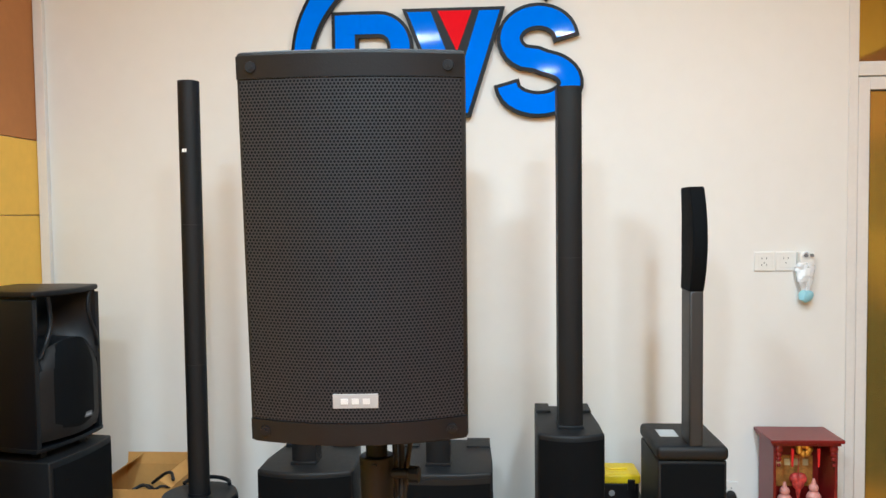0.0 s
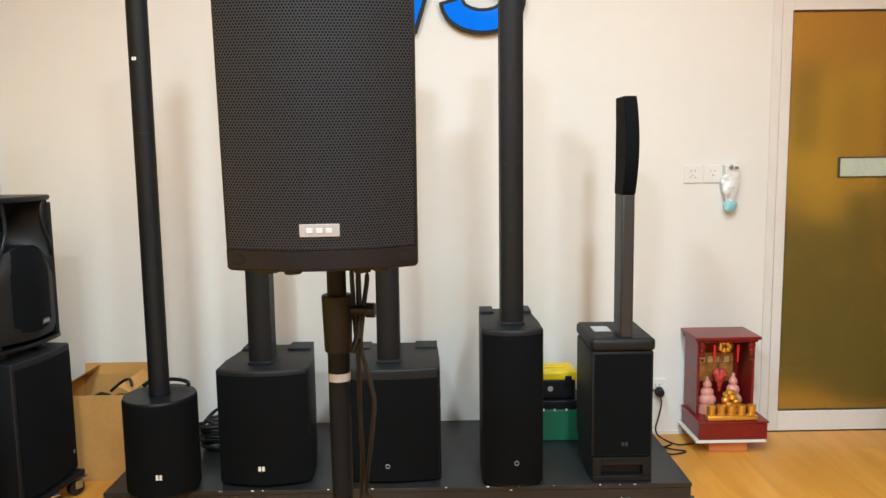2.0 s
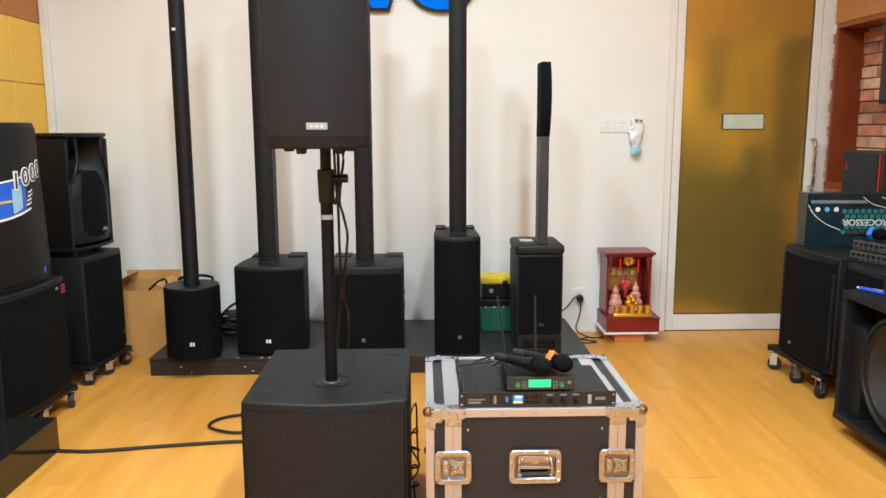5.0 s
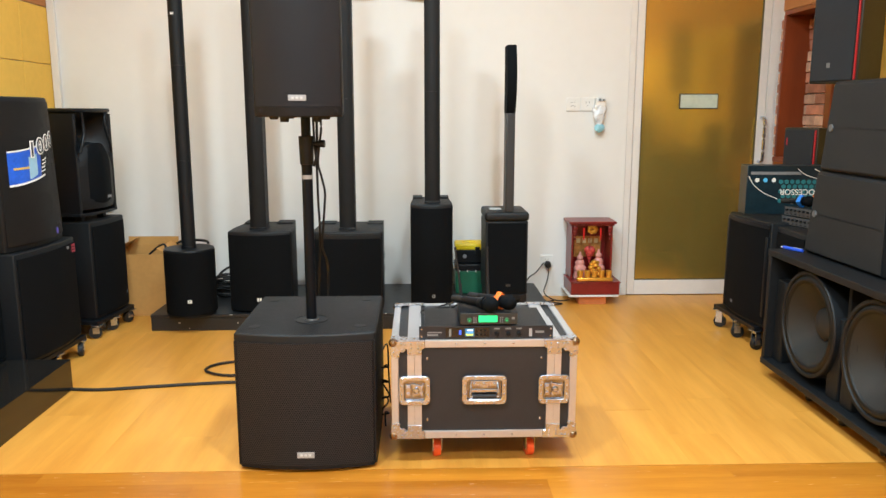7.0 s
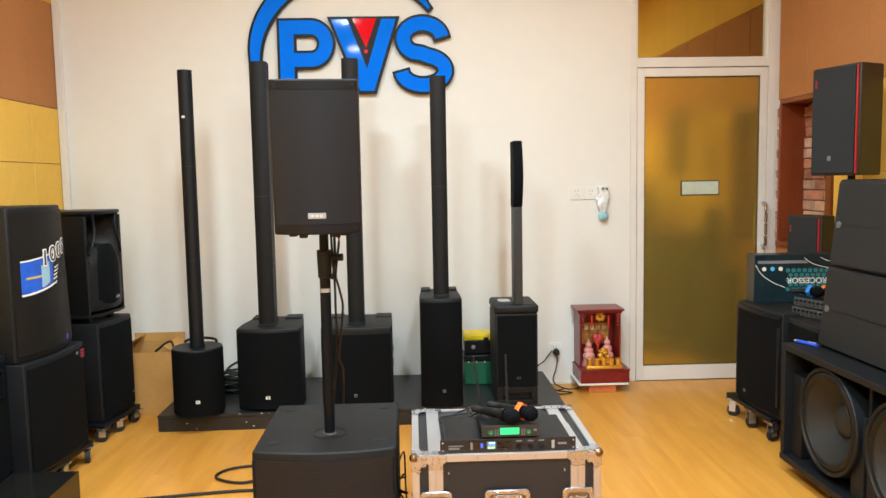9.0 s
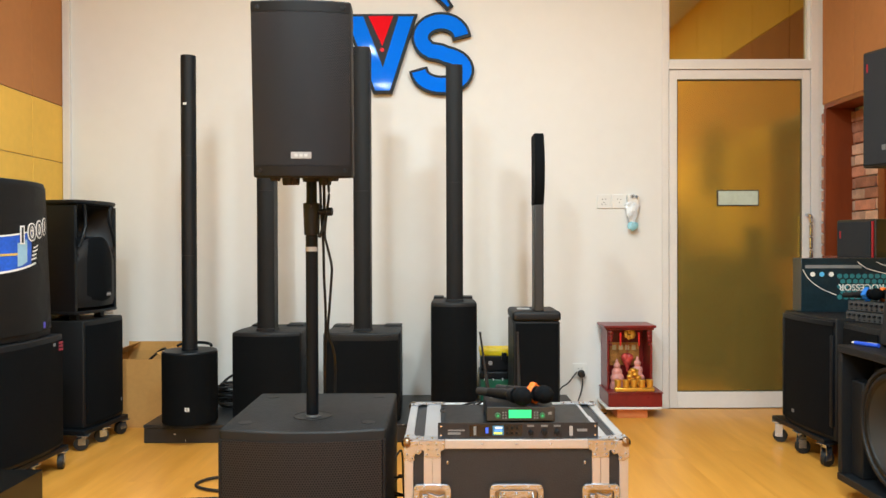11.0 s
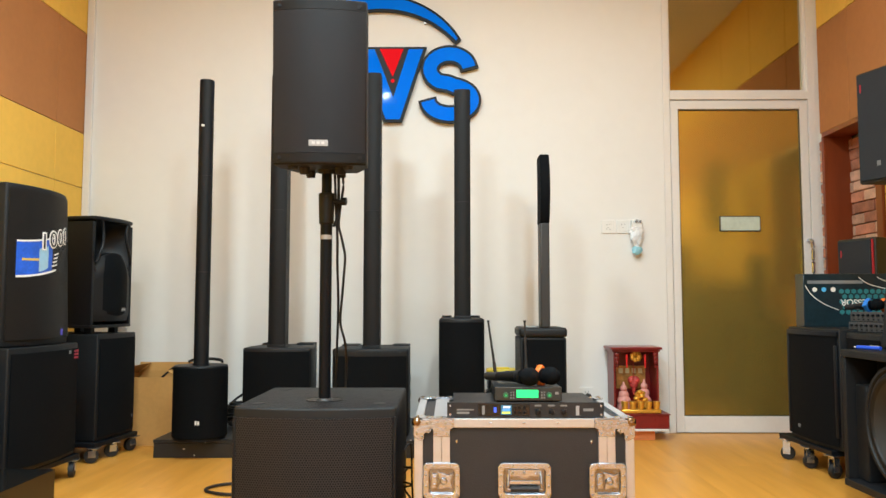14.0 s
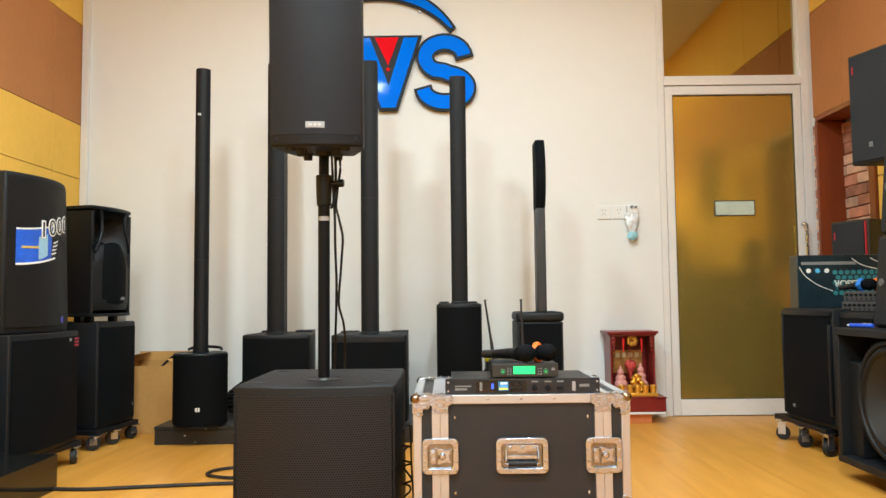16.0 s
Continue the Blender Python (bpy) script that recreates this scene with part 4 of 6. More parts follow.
h = CW / 2
for x0, x1 in ((-h, -h + E), (h - E, h)):
    for y0, y1 in ((0, 0.012), (CD - 0.012, CD)):
        edge_bar((x0, y0, C0 + E), (x1, y1, C1 - 0.016), "")
    for z0, z1 in ((C0, C0 + E), (C1 - 0.016, C1 + 0.002)):
        edge_bar((x0 if z0 < 0.3 else x0, 0.016, z0), (x1, CD - 0.016, z1), "")
for y0, y1 in ((-0.001, 0.012), (CD - 0.012, CD + 0.001)):
    edge_bar((-h + E, y0, C0 - 0.001), (h - E, y1, C0 + E), "")
    edge_bar((-h + E, y0, C1 - 0.024), (h - E, y1, C1 + 0.003), "")
# paired closing strips on the front, the lid and the back
for s in (-1, 1):
    xa = s * 0.2445
    for k in (-1, 1):
        x = xa + k * 0.0125
        for z0, z1 in ((C0 + E, 0.236), (0.332, C1 - 0.024)):
            part("closing_strip", one(box, x - 0.0122, x + 0.0122, -0.003, 0.007, z0, z1, b=0.001), M_STEEL, fc)
    part("lid_strip", one(box, xa - 0.024, xa + 0.024, 0.014 if s < 0 else 0.30, CD - 0.014, C1 - 0.005, C1 + 0.0015, b=0.001), M_STEEL, fc)
    if s > 0:
        part("lid_strip", one(box, xa + 0.004, xa + 0.028, 0.014, 0.31, C1 - 0.005, C1 + 0.0012, b=0.001), M_STEEL, fc)
# corner braces, ball corners, rivets
for sx in (-1, 1):
    for y, sy in ((0.0, -1), (CD, 1)):
        for z, sz in ((C0, -1), (C1, 1)):
            bm = bmn()
            ball(bm, (sx * (h - 0.008), y - sy * 0.008, z - sz * 0.008), 0.0165, seg=20)
            c = part("ball_corner", bm, M_BALL, fc, "dark bronzed ball corner")
            bm = bmn()
            pts = [(0, 0), (0.046, 0), (0.048, 0.022), (0.053, 0.032), (0.044, 0.040), (0.034, 0.037), (0.030, 0.046), (0.032, 0.056), (0.020, 0.060), (0, 0.050)]
            mm = Matrix(((-sx, 0, 0, sx * (h + 0.0015)), (0, 0, sy, y), (0, -sz, 0, z), (0, 0, 0, 1)))
            prism(bm, pts, 0.0, 0.0035, m=mm, b=0.0010, seg=2)
            for rx, rz in ((0.038, 0.010), (0.044, 0.031), (0.024, 0.051), (0.010, 0.040)):
                ball(bm, mm @ Vector((rx, rz, 0.0035)), 0.0040, seg=10)
            part("brace", bm, M_CHROME, c)
            if sz > 0:
                bm = bmn()
                mm = Matrix(((-sx, 0, 0, sx * (h + 0.001)), (0, -sy, 0, y), (0, 0, 1, C1 + 0.0032), (0, 0, 0, 1)))
                prism(bm, pts, 0.0, 0.0022, m=mm, b=0.0008, seg=1)
                for rx, rz in ((0.038, 0.010), (0.044, 0.031), (0.010, 0.040)):
                    ball(bm, mm @ Vector((rx, rz, 0.002)), 0.0035, seg=8)
                part("top_brace", bm, M_CHROME, c)
# strip end plates
for s in (-1, 1):
    for z0, up in ((C0, 1), (C1 + 0.002, -1)):
        bm = bmn()
        pts = [(-0.037, 0.0), (0.037, 0.0), (0.037, 0.022), (0.032, 0.028), (0.025, 0.030), (0.0245, 0.050), (-0.0245, 0.050), (-0.025, 0.030), (-0.032, 0.028), (-0.037, 0.022)]
        mm = Matrix(((1, 0, 0, s * 0.2445), (0, 0, -1, -0.003), (0, up, 0, z0), (0, 0, 0, 1)))
        prism(bm, pts, 0.0, 0.003, m=mm, b=0.0008, seg=1)
        for k, kz in ((-0.032, 0.012), (-0.012, 0.012), (0.012, 0.012), (0.032, 0.012), (-0.016, 0.042), (0.016, 0.042), (-0.012, 0.027), (0.012, 0.027)):
            ball(bm, mm @ Vector((k, kz, 0.003)), 0.0037, seg=10)
        part("end_plate", bm, M_CHROME, fc)
    for y0, y1 in ((-0.004, 0.034), (CD - 0.034, CD + 0.004)):
        bm = bmn()
        box(bm, s * 0.2445 - 0.038, s * 0.2445 + 0.038, y0, y1, C1 + 0.0032, C1 + 0.0052, b=0.0008)
        for k in (-0.028, 0.0, 0.028):
            ball(bm, (s * 0.2445 + k, (y0 + y1) / 2, C1 + 0.005), 0.0037, seg=8)
        part("lid_plate", bm, M_CHROME, fc)


def dish(x, z, w, hh, name, label):
    """A recessed chromed dish with a riveted rim."""
    n = 5
    def rr(ww, hh2, r):
        out = []
        for cx, cz, a0 in ((ww / 2 - r, hh2 / 2 - r, 0), (-ww / 2 + r, hh2 / 2 - r, 90), (-ww / 2 + r, -hh2 / 2 + r, 180), (ww / 2 - r, -hh2 / 2 + r, 270)):
            out += [(cx + r * math.cos(radians(a0 + 90 * i / n)), cz + r * math.sin(radians(a0 + 90 * i / n))) for i in range(n + 1)]
        return out
    loops = [(rr(w, hh, 0.017), -0.004), (rr(w - 0.003, hh - 0.003, 0.016), -0.0072), (rr(w - 0.006, hh - 0.006, 0.015), -0.0082), (rr(w - 0.030, hh - 0.030, 0.011), -0.0082), (rr(w - 0.034, hh - 0.034, 0.010), -0.0070), (rr(w - 0.040, hh - 0.040, 0.008), 0.0040)]
    bm = bmn()
    rings = [[bm.verts.new((x + px, y, z + pz)) for px, pz in pts] for pts, y in loops]
    for u, v in zip(rings, rings[1:]):
        for j in range(len(u)):
            bm.faces.new((u[j], u[(j + 1) % len(u)], v[(j + 1) % len(u)], v[j]))
    for px, pz in [(sx * (w / 2 - 0.009), sz * hh * k) for sx in (-1, 1) for sz in (-1, 1) for k in (0.15, 0.38)] + [(sx * w * 0.22, sz * (hh / 2 - 0.009)) for sx in (-1, 1) for sz in (-1, 1)]:
        ball(bm, (x + px, -0.0082, z + pz), 0.0036, seg=10)
    d = part(name, bm, M_CHROME, fc, label)
    part("dish_floor", one(box, x - w / 2 + 0.019, x + w / 2 - 0.019, 0.0035, 0.0055, z - hh / 2 + 0.019, z + hh / 2 - 0.019), M_RECESS, d)
    return d


hd = dish(0.0, 0.284, 0.158, 0.107, "handle_dish", "recessed chrome spring handle")
for s in (-1, 1):
    part("handle_bow", one(sweep, [(s * 0.046, 0.001, 0.312), (s * 0.048, -0.006, 0.300), (s * 0.049, -0.009, 0.275), (s * 0.049, -0.010, 0.262), (s * 0.040, -0.011, 0.262)], 0.0034, 8, steps=4), M_CHROME, hd)
part("grip", one(cyl, (-0.042, -0.011, 0.262), (0.042, -0.011, 0.262), 0.0082, 0.0082, 18, b=0.001), M_RUBBER, hd, "black rubber grip")
bm = bmn()
prism(bm, [(-0.050, 0.316), (0.050, 0.316), (0.050, 0.300), (0.034, 0.296), (0.016, 0.298), (0.010, 0.290), (-0.010, 0.290), (-0.016, 0.298), (-0.034, 0.296), (-0.050, 0.300)], 0.0, 0.005, b=0.001, m=Matrix.Translation((0, 0.003, 0)) @ UPRIGHT)
for x in (-0.036, 0.0, 0.036):
    ball(bm, (x, -0.003, 0.307), 0.0050, seg=12)
part("spring_plate", bm, M_CHROME, hd)
part("stop_plate", one(box, -0.050, 0.050, -0.001, 0.003, 0.274, 0.284, b=0.001), M_CHROME, hd)
for s in (-1, 1):
    xc = s * 0.2445
    ld = dish(xc, 0.284, 0.110, 0.107, "latch_dish", "butterfly latch")
    bm = bmn()
    box(bm, xc - 0.030, xc - 0.014, -0.003, 0.003, 0.262, 0.304, b=0.0015)
    for z in (0.272, 0.294):
        box(bm, xc - 0.027, xc - 0.017, -0.006, -0.0028, z - 0.004, z + 0.004, b=0.001)
    part("catch_plate", bm, M_CHROME, ld)
    bm = bmn()
    cyl(bm, (xc + 0.006, 0.003, 0.283), (xc + 0.006, -0.008, 0.283), 0.0125, 0.0105, 24, b=0.001)
    prism(bm, [(xc - 0.012, 0.310), (xc + 0.020, 0.300), (xc + 0.033, 0.306), (xc + 0.026, 0.284), (xc + 0.033, 0.262), (xc + 0.016, 0.266), (xc - 0.010, 0.258), (xc - 0.004, 0.284)], 0.0, 0.004, b=0.001, m=Matrix.Translation((0, 0.002, 0)) @ UPRIGHT)
    part("wing", bm, M_CHROME, ld)
    bm = bmn()
    sweep(bm, [(xc + 0.006 + 0.0085 * math.cos(a * math.pi / 6), -0.0085, 0.283 + 0.0085 * math.sin(a * math.pi / 6)) for a in range(12)], 0.0016, 6, closed=True, steps=2)
    part("turn_ring", bm, M_RECESS, ld)
def rivet(x, y, z, r, sx, sy, sz):
    bm = bmn()
    ball(bm, (x, y, z), r, sx, sy, sz, 10)
    part("rivet", bm, M_CHROME, fc)


for x in (-0.2, 0.2):
    for z in (0.173, 0.397):
        rivet(x, 0.006, z, 0.005, 0.8, 0.7, 1.2)
for x in (-0.1, 0.0, 0.1):
    for z in (0.117, 0.452):
        rivet(x, -0.001, z, 0.0035, 1.4, 0.8, 0.7)
M_ORANGE = mat("orange_wheel", (0.80, 0.10, 0.02), 0.45)
for x in (-0.165, 0.175):
    for y in (0.075, 0.44):
        caster(fc, x, y, C0, M_ORANGE, 0.034, 0.026, 8, "orange rubber wheel", fork=M_CHROME)

CZ = C1 + 0.0035
# rack processor
rp = thing("rack_processor", pose(0.480, 0.966, CZ), "slim black rack processor with a small colour screen and knobs", "audio processor")
RW, RD, RH = 0.468, 0.255, 0.046
part("chassis", one(box, -RW / 2 + 0.02, RW / 2 - 0.02, 0.004, RD, 0.001, RH - 0.001, b=0.001), M_PLASTIC, rp)
part("front_panel", one(box, -RW / 2, RW / 2, 0.0, 0.0039, 0.0, RH, b=0.001), mat("dark_panel", (0.012, 0.0138, 0.018), 0.4), rp)
part("display_window", one(box, -0.142, 0.012, -0.0012, -0.0001, 0.006, 0.041), M_GLOSS, rp)
sc = part("screen", one(box, -0.074, -0.042, -0.0022, -0.0013, 0.010, 0.038), glow("screen_teal", (0.03, 0.16, 0.28), 0.8), rp, "lit colour screen")
for i, c in enumerate(((0.75, 0.85, 0.15), (0.1, 0.35, 0.9), (0.75, 0.8, 0.85))):
    part("screen_bar", one(box, -0.071 + i * 0.002, -0.046, -0.0032, -0.0023, 0.013 + 0.008 * i, 0.019 + 0.008 * i), glow("screen_bar", c, 1.0), sc)
part("blue_light", one(box, -0.095, -0.087, -0.0022, -0.0013, 0.016, 0.032), glow("blue_led", (0.05, 0.12, 0.8), 1.2), rp)
for i in range(6):
    part("button", one(box, -0.036 + 0.014 * (i % 3), -0.028 + 0.014 * (i % 3), -0.003, -0.0013, 0.012 + 0.015 * (i // 3), 0.020 + 0.015 * (i // 3), b=0.001), M_PLASTIC, rp)
for x in (0.037, 0.077, 0.114):
    k = part("knob", one(cyl, (x, 0.0, 0.018), (x, -0.012, 0.018), 0.0085, 0.007, 18, b=0.001), M_PLASTIC, rp)
    part("knob_caption", one(box, x - 0.010, x + 0.010, -0.001, -0.0001, 0.034, 0.039), M_GREY, rp)
part("usb_port", one(box, 0.150, 0.160, -0.001, -0.0001, 0.008, 0.036), M_SILVER, rp)
part("printed_lines", one(box, -0.205, -0.155, -0.001, -0.0001, 0.022, 0.026), M_GREY, rp)
part("printed_lines", one(box, -0.205, -0.168, -0.001, -0.0001, 0.012, 0.018), M_GREY, rp)
part("slot", one(box, -0.130, -0.122, -0.002, -0.0013, 0.010, 0.036), M_GREY, rp)
part("pale_plate", one(box, 0.172, 0.202, -0.001, -0.0001, 0.020, 0.028), M_GREY, rp)
for s in (-1, 1):
    for z in (0.010, 0.036):
        part("screw", one(cyl, (s * (RW / 2 - 0.009), 0, z), (s * (RW / 2 - 0.009), -0.003, z), 0.0035, 0.003, 10), M_CHROME, rp)

# wireless receiver
RZ = CZ + RH + 0.001
wr = thing("wireless_receiver", pose(0.489, 0.972, RZ), "black wireless microphone receiver with a green display and two antennas", "receiver")
VW, VD, VH = 0.200, 0.20, 0.043
part("case", one(box, -VW / 2, VW / 2, 0.002, VD, 0.004, VH, b=0.002), M_PLASTIC, wr)
part("front_panel", one(box, -VW / 2, VW / 2, -0.003, 0.0019, 0.003, VH + 0.001, b=0.003), mat("receiver_front", (0.025, 0.027, 0.027), 0.35), wr)
part("display", one(box, -0.036, 0.030, -0.005, -0.003, 0.012, 0.036, b=0.001), glow("green_display", (0.03, 0.85, 0.25), 1.0), wr, "bright green display")
M_LED = glow("green_led", (0.02, 0.5, 0.15), 0.6)
for x in (-0.068, 0.062):
    part("knob", one(cyl, (x, -0.003, 0.020), (x, -0.012, 0.020), 0.0085, 0.008, 18), mat("green_knob", (0.03, 0.14, 0.07), 0.4), wr)
    part("knob_light", one(cyl, (x, -0.012, 0.020), (x, -0.0128, 0.020), 0.003, 0.003, 10), M_LED, wr)
for x in (-0.052, -0.044, 0.040, 0.048):
    for z in (0.012, 0.020, 0.028):
        part("button", one(box, x - 0.0022, x + 0.0022, -0.005, -0.003, z - 0.002, z + 0.002), M_GREY, wr)
part("printed_mark", one(box, 0.080, 0.090, -0.0038, -0.003, 0.022, 0.030), M_GREY, wr)
for s in (-1, 1):
    part("foot", one(box, s * 0.075 - 0.01, s * 0.075 + 0.01, 0.02, 0.18, 0, 0.0045), M_RUBBER, wr)
for x0, x1 in ((-0.080, -0.108), (0.016, 0.012)):
    bm = bmn()
    cyl(bm, (x0, VD + 0.006, 0.02), (x0 + (x1 - x0) * 0.35, VD + 0.012, 0.10), 0.0065, 0.0055, 10)
    cyl(bm, (x0 + (x1 - x0) * 0.35, VD + 0.012, 0.10), (x1, VD + 0.02, 0.232), 0.0045, 0.0032, 10)
    cyl(bm, (x1, VD + 0.02, 0.232), (x1, VD + 0.02, 0.238), 0.0045, 0.0045, 10)
    cyl(bm, (x0, VD - 0.004, 0.02), (x0, VD + 0.010, 0.02), 0.006, 0.006, 10)
    part("antenna", bm, M_RUBBER, wr, "black whip antenna")


# two hand microphones with foam heads
def hand_mic(a, b, label, ring=None):
    """From the butt a to the head's middle b."""
    a, b = Vector(a), Vector(b)
    t = thing("microphone", Matrix.Translation(a) @ (b - a).to_track_quat("Z", "Y").to_matrix().to_4x4(), label, "microphone", "hand microphones")
    L = (b - a).length
    bm = bmn()
    cyl(bm, (0, 0, 0.0), (0, 0, 0.05), 0.0125, 0.0135, 20, b=0.002)
    part("tail_cap", bm, M_RUBBER, t)
    part("handle", one(cyl, (0, 0, 0.05), (0, 0, L - 0.045), 0.0135, 0.018, 24, b=0.002), M_PLASTIC, t)
    part("pale_mark", one(box, -0.005, 0.005, -0.0162, -0.0145, 0.055, 0.066), M_SILVER, t)
    bm = bmn()
    ball(bm, (0, 0, L), 0.0275, 1, 1, 1.2, 24)
    for v in bm.verts:
        v.co += v.co.normalized() * 0.0012 * noise.noise(v.co * 90)
    part("foam_head", bm, M_FOAM, t, "black foam windscreen")
    part("collar", one(cyl, (0, 0, L - 0.05), (0, 0, L - 0.028), 0.0195, 0.0235, 24, b=0.002), M_PLASTIC, t)
    if ring:
        bm = bmn()
        pts = [(0.026 * (1 + 0.32 * max(0, math.cos(4 * q * math.pi / 16 * 1.0)) ** 2) * math.cos(q * math.pi / 16), 0.026 * (1 + 0.32 * max(0, math.cos(4 * q * math.pi / 16)) ** 2) * math.sin(q * math.pi / 16)) for q in range(32)]
        prism(bm, pts, L - 0.053, L - 0.030, b=0.004)
        part("anti_roll_ring", bm, ring, t, "orange rubber ring")
    return t


TZ = RZ + VH
M_ORING = mat("orange_rubber", (0.85, 0.16, 0.015), 0.5)
hand_mic((0.371, 1.118, TZ + 0.020), (0.493, 0.975, TZ + 0.031), "black hand microphone with a foam head, lying on the receiver")
hand_mic((0.434, 1.160, TZ + 0.020), (0.560, 1.002, TZ + 0.031), "black hand microphone with an orange ring and a foam head", M_ORING)


def cable(name, pts, r, label, m=None):
    return solo(name, one(sweep, pts, r), m or M_RUBBER, label, "cable")


cable("antenna_cable", [(0.40, 1.21, RZ + 0.02), (0.36, 1.25, CZ + 0.03), (0.30, 1.23, CZ + 0.006), (0.275, 1.30, CZ + 0.006), (0.33, 1.40, CZ + 0.006), (0.385, 1.455, CZ + 0.006), (0.37, 1.40, CZ + 0.012), (0.375, 1.26, CZ + 0.006)], 0.0035, "thin black lead on the case lid")
cable("power_lead", [(0.27, 1.23, CZ + 0.02), (0.255, 1.28, CZ + 0.01), (0.26, 1.34, CZ + 0.006), (0.31, 1.37, CZ + 0.006), (0.39, 1.39, CZ + 0.006)], 0.003, "thin black lead on the case lid")
# leads at the speaker pole
cable("speaker_lead", [(-0.124, 1.14, 1.245), (-0.122, 1.14, 1.20), (-0.119, 1.14, 1.12), (-0.115, 1.15, 1.027), (-0.118, 1.18, 0.93), (-0.120, 1.22, 0.83), (-0.129, 1.28, 0.745), (-0.146, 1.38, 0.65), (-0.165, 1.49, 0.54), (-0.172, 1.52, 0.42), (-0.165, 1.53, 0.2), (-0.15, 1.54, 0.006)], 0.0042, "black speaker lead hanging from the loudspeaker")
cable("speaker_lead", [(-0.100, 1.14, 1.245), (-0.095, 1.14, 1.19), (-0.102, 1.14, 1.137), (-0.109, 1.14, 1.065), (-0.100, 1.145, 1.02), (-0.089, 1.15, 0.963), (-0.094, 1.17, 0.91), (-0.105, 1.21, 0.835), (-0.119, 1.27, 0.741), (-0.118, 1.38, 0.67), (-0.128, 1.50, 0.58), (-0.135, 1.53, 0.4), (-0.12, 1.54, 0.2), (-0.08, 1.55, 0.006)], 0.0042, "black speaker lead hanging from the loudspeaker")
cable("speaker_lead", [(-0.112, 1.145, 1.245), (-0.111, 1.145, 1.18), (-0.111, 1.14, 1.10), (-0.114, 1.135, 1.085), (-0.119, 1.13, 1.068), (-0.124, 1.125, 1.056)], 0.0050, "short black lead tied to the pole")
cable("floor_cable", [(-1.36, 1.755, 0.008), (-1.2, 1.74, 0.008), (-1.0, 1.77, 0.008), (-0.8, 1.80, 0.008), (-0.6, 1.82, 0.008), (-0.45, 1.80, 0.008), (-0.2, 1.70, 0.008), (-0.1, 1.56, 0.008)], 0.0075, "black cable lying across the floor")
cable("floor_cable", [(-0.30, 1.72, 0.022), (-0.5, 1.94, 0.012), (-0.66, 1.91, 0.009), (-0.79, 1.98, 0.009), (-0.76, 2.08, 0.009), (-0.62, 2.12, 0.009), (-0.4, 2.05, 0.009), (-0.2, 1.95, 0.009)], 0.0065, "black cable looped on the floor")
wire = [(0.105 + 0.022 * math.sin(i * 2.3), 1.33 + 0.05 * math.cos(i * 1.7), 0.03 + 0.018 * i + 0.01 * math.sin(i * 3.1)) for i in range(14)]
cable("tangled_cable", [(0.11, 1.30, 0.006)] + wire + [(0.112, 1.45, 0.30), (0.115, 1.52, 0.15), (0.12, 1.55, 0.006)], 0.0035, "thin cable in loops between subwoofer and case")

# ---- by the north wall ----
# shrine
M_SHRINE = mat("red_lacquer", (0.20, 0.012, 0.012), 0.3, var=0.2, scale=8, bump=0.03)
M_GOLD = mat("gold_paint", (0.85, 0.48, 0.08), 0.3, 0.7, var=0.15, scale=30)
M_PINK = mat("pink_glaze", (0.75, 0.33, 0.28), 0.35, var=0.25, scale=25)
M_LAMPRED = mat("bright_red", (0.75, 0.02, 0.02), 0.4, var=0.3, scale=60)
sh = thing("shrine", pose(1.375, 3.49, 0), "small red lacquered shrine with gilded carving", "shrine")
part("foot_block", one(box, -0.085, 0.095, -0.235, -0.06, 0, 0.058, b=0.003), mat("orange_brick", (0.72, 0.24, 0.08), 0.7), sh, "orange block under the shrine")
part("plate", one(box, -0.16, 0.165, -0.275, -0.01, 0.058, 0.070, b=0.002), M_WHITE, sh, "white board")
part("tray", one(box, -0.145, 0.172, -0.27, -0.015, 0.071, 0.15, b=0.004), M_SHRINE, sh)
part("tray_rim", one(box, -0.15, 0.177, -0.276, -0.015, 0.15, 0.158, b=0.002), M_SHRINE, sh)
for x in (-0.135, 0.123):
    part("side", one(box, x, x + 0.012, -0.19, -0.012, 0.158, 0.53, b=0.002), M_SHRINE, sh)
part("back", one(box, -0.123, 0.123, -0.022, -0.012, 0.158, 0.53), M_SHRINE, sh)
part("roof", one(box, -0.158, 0.15, -0.225, -0.008, 0.53, 0.545, b=0.003), M_SHRINE, sh)
part("roof", one(box, -0.148, 0.14, -0.212, -0.01, 0.516, 0.5295, b=0.003), M_SHRINE, sh)
for s in (-1, 1):
    bm = bmn()
    for z, r in ((0.50, 0.018), (0.475, 0.014), (0.455, 0.012), (0.43, 0.009)):
        ball(bm, (s * 0.115, -0.197, z), r, 1, 0.6, 1, 10)
    part("carving", bm, M_SHRINE, sh)
    bm = bmn()
    cyl(bm, (s * 0.055, -0.19, 0.50), (s * 0.055, -0.19, 0.42), 0.007, 0.004, 8)
    part("tassel", bm, M_LAMPRED, sh)
bm = bmn()
for a in range(7):
    ball(bm, (0.022 * math.cos(a * 0.9) + 0.01, -0.15, 0.485 + 0.018 * math.sin(a * 0.9)), 0.016, 1, 0.7, 1, 8)
part("gilded_flower", bm, M_GOLD, sh)
part("picture_panel", one(box, -0.085, 0.095, -0.03, -0.0225, 0.28, 0.42), mat("gilt_panel", (0.55, 0.25, 0.06), 0.4, var=0.6, scale=28), sh, "gilded panel with plain bars")
for i in range(4):
    part("panel_bar", one(box, -0.07 + 0.04 * i, -0.045 + 0.04 * i, -0.034, -0.0305, 0.375, 0.405), mat("pale_gilt", (0.75, 0.62, 0.35), 0.4), sh)
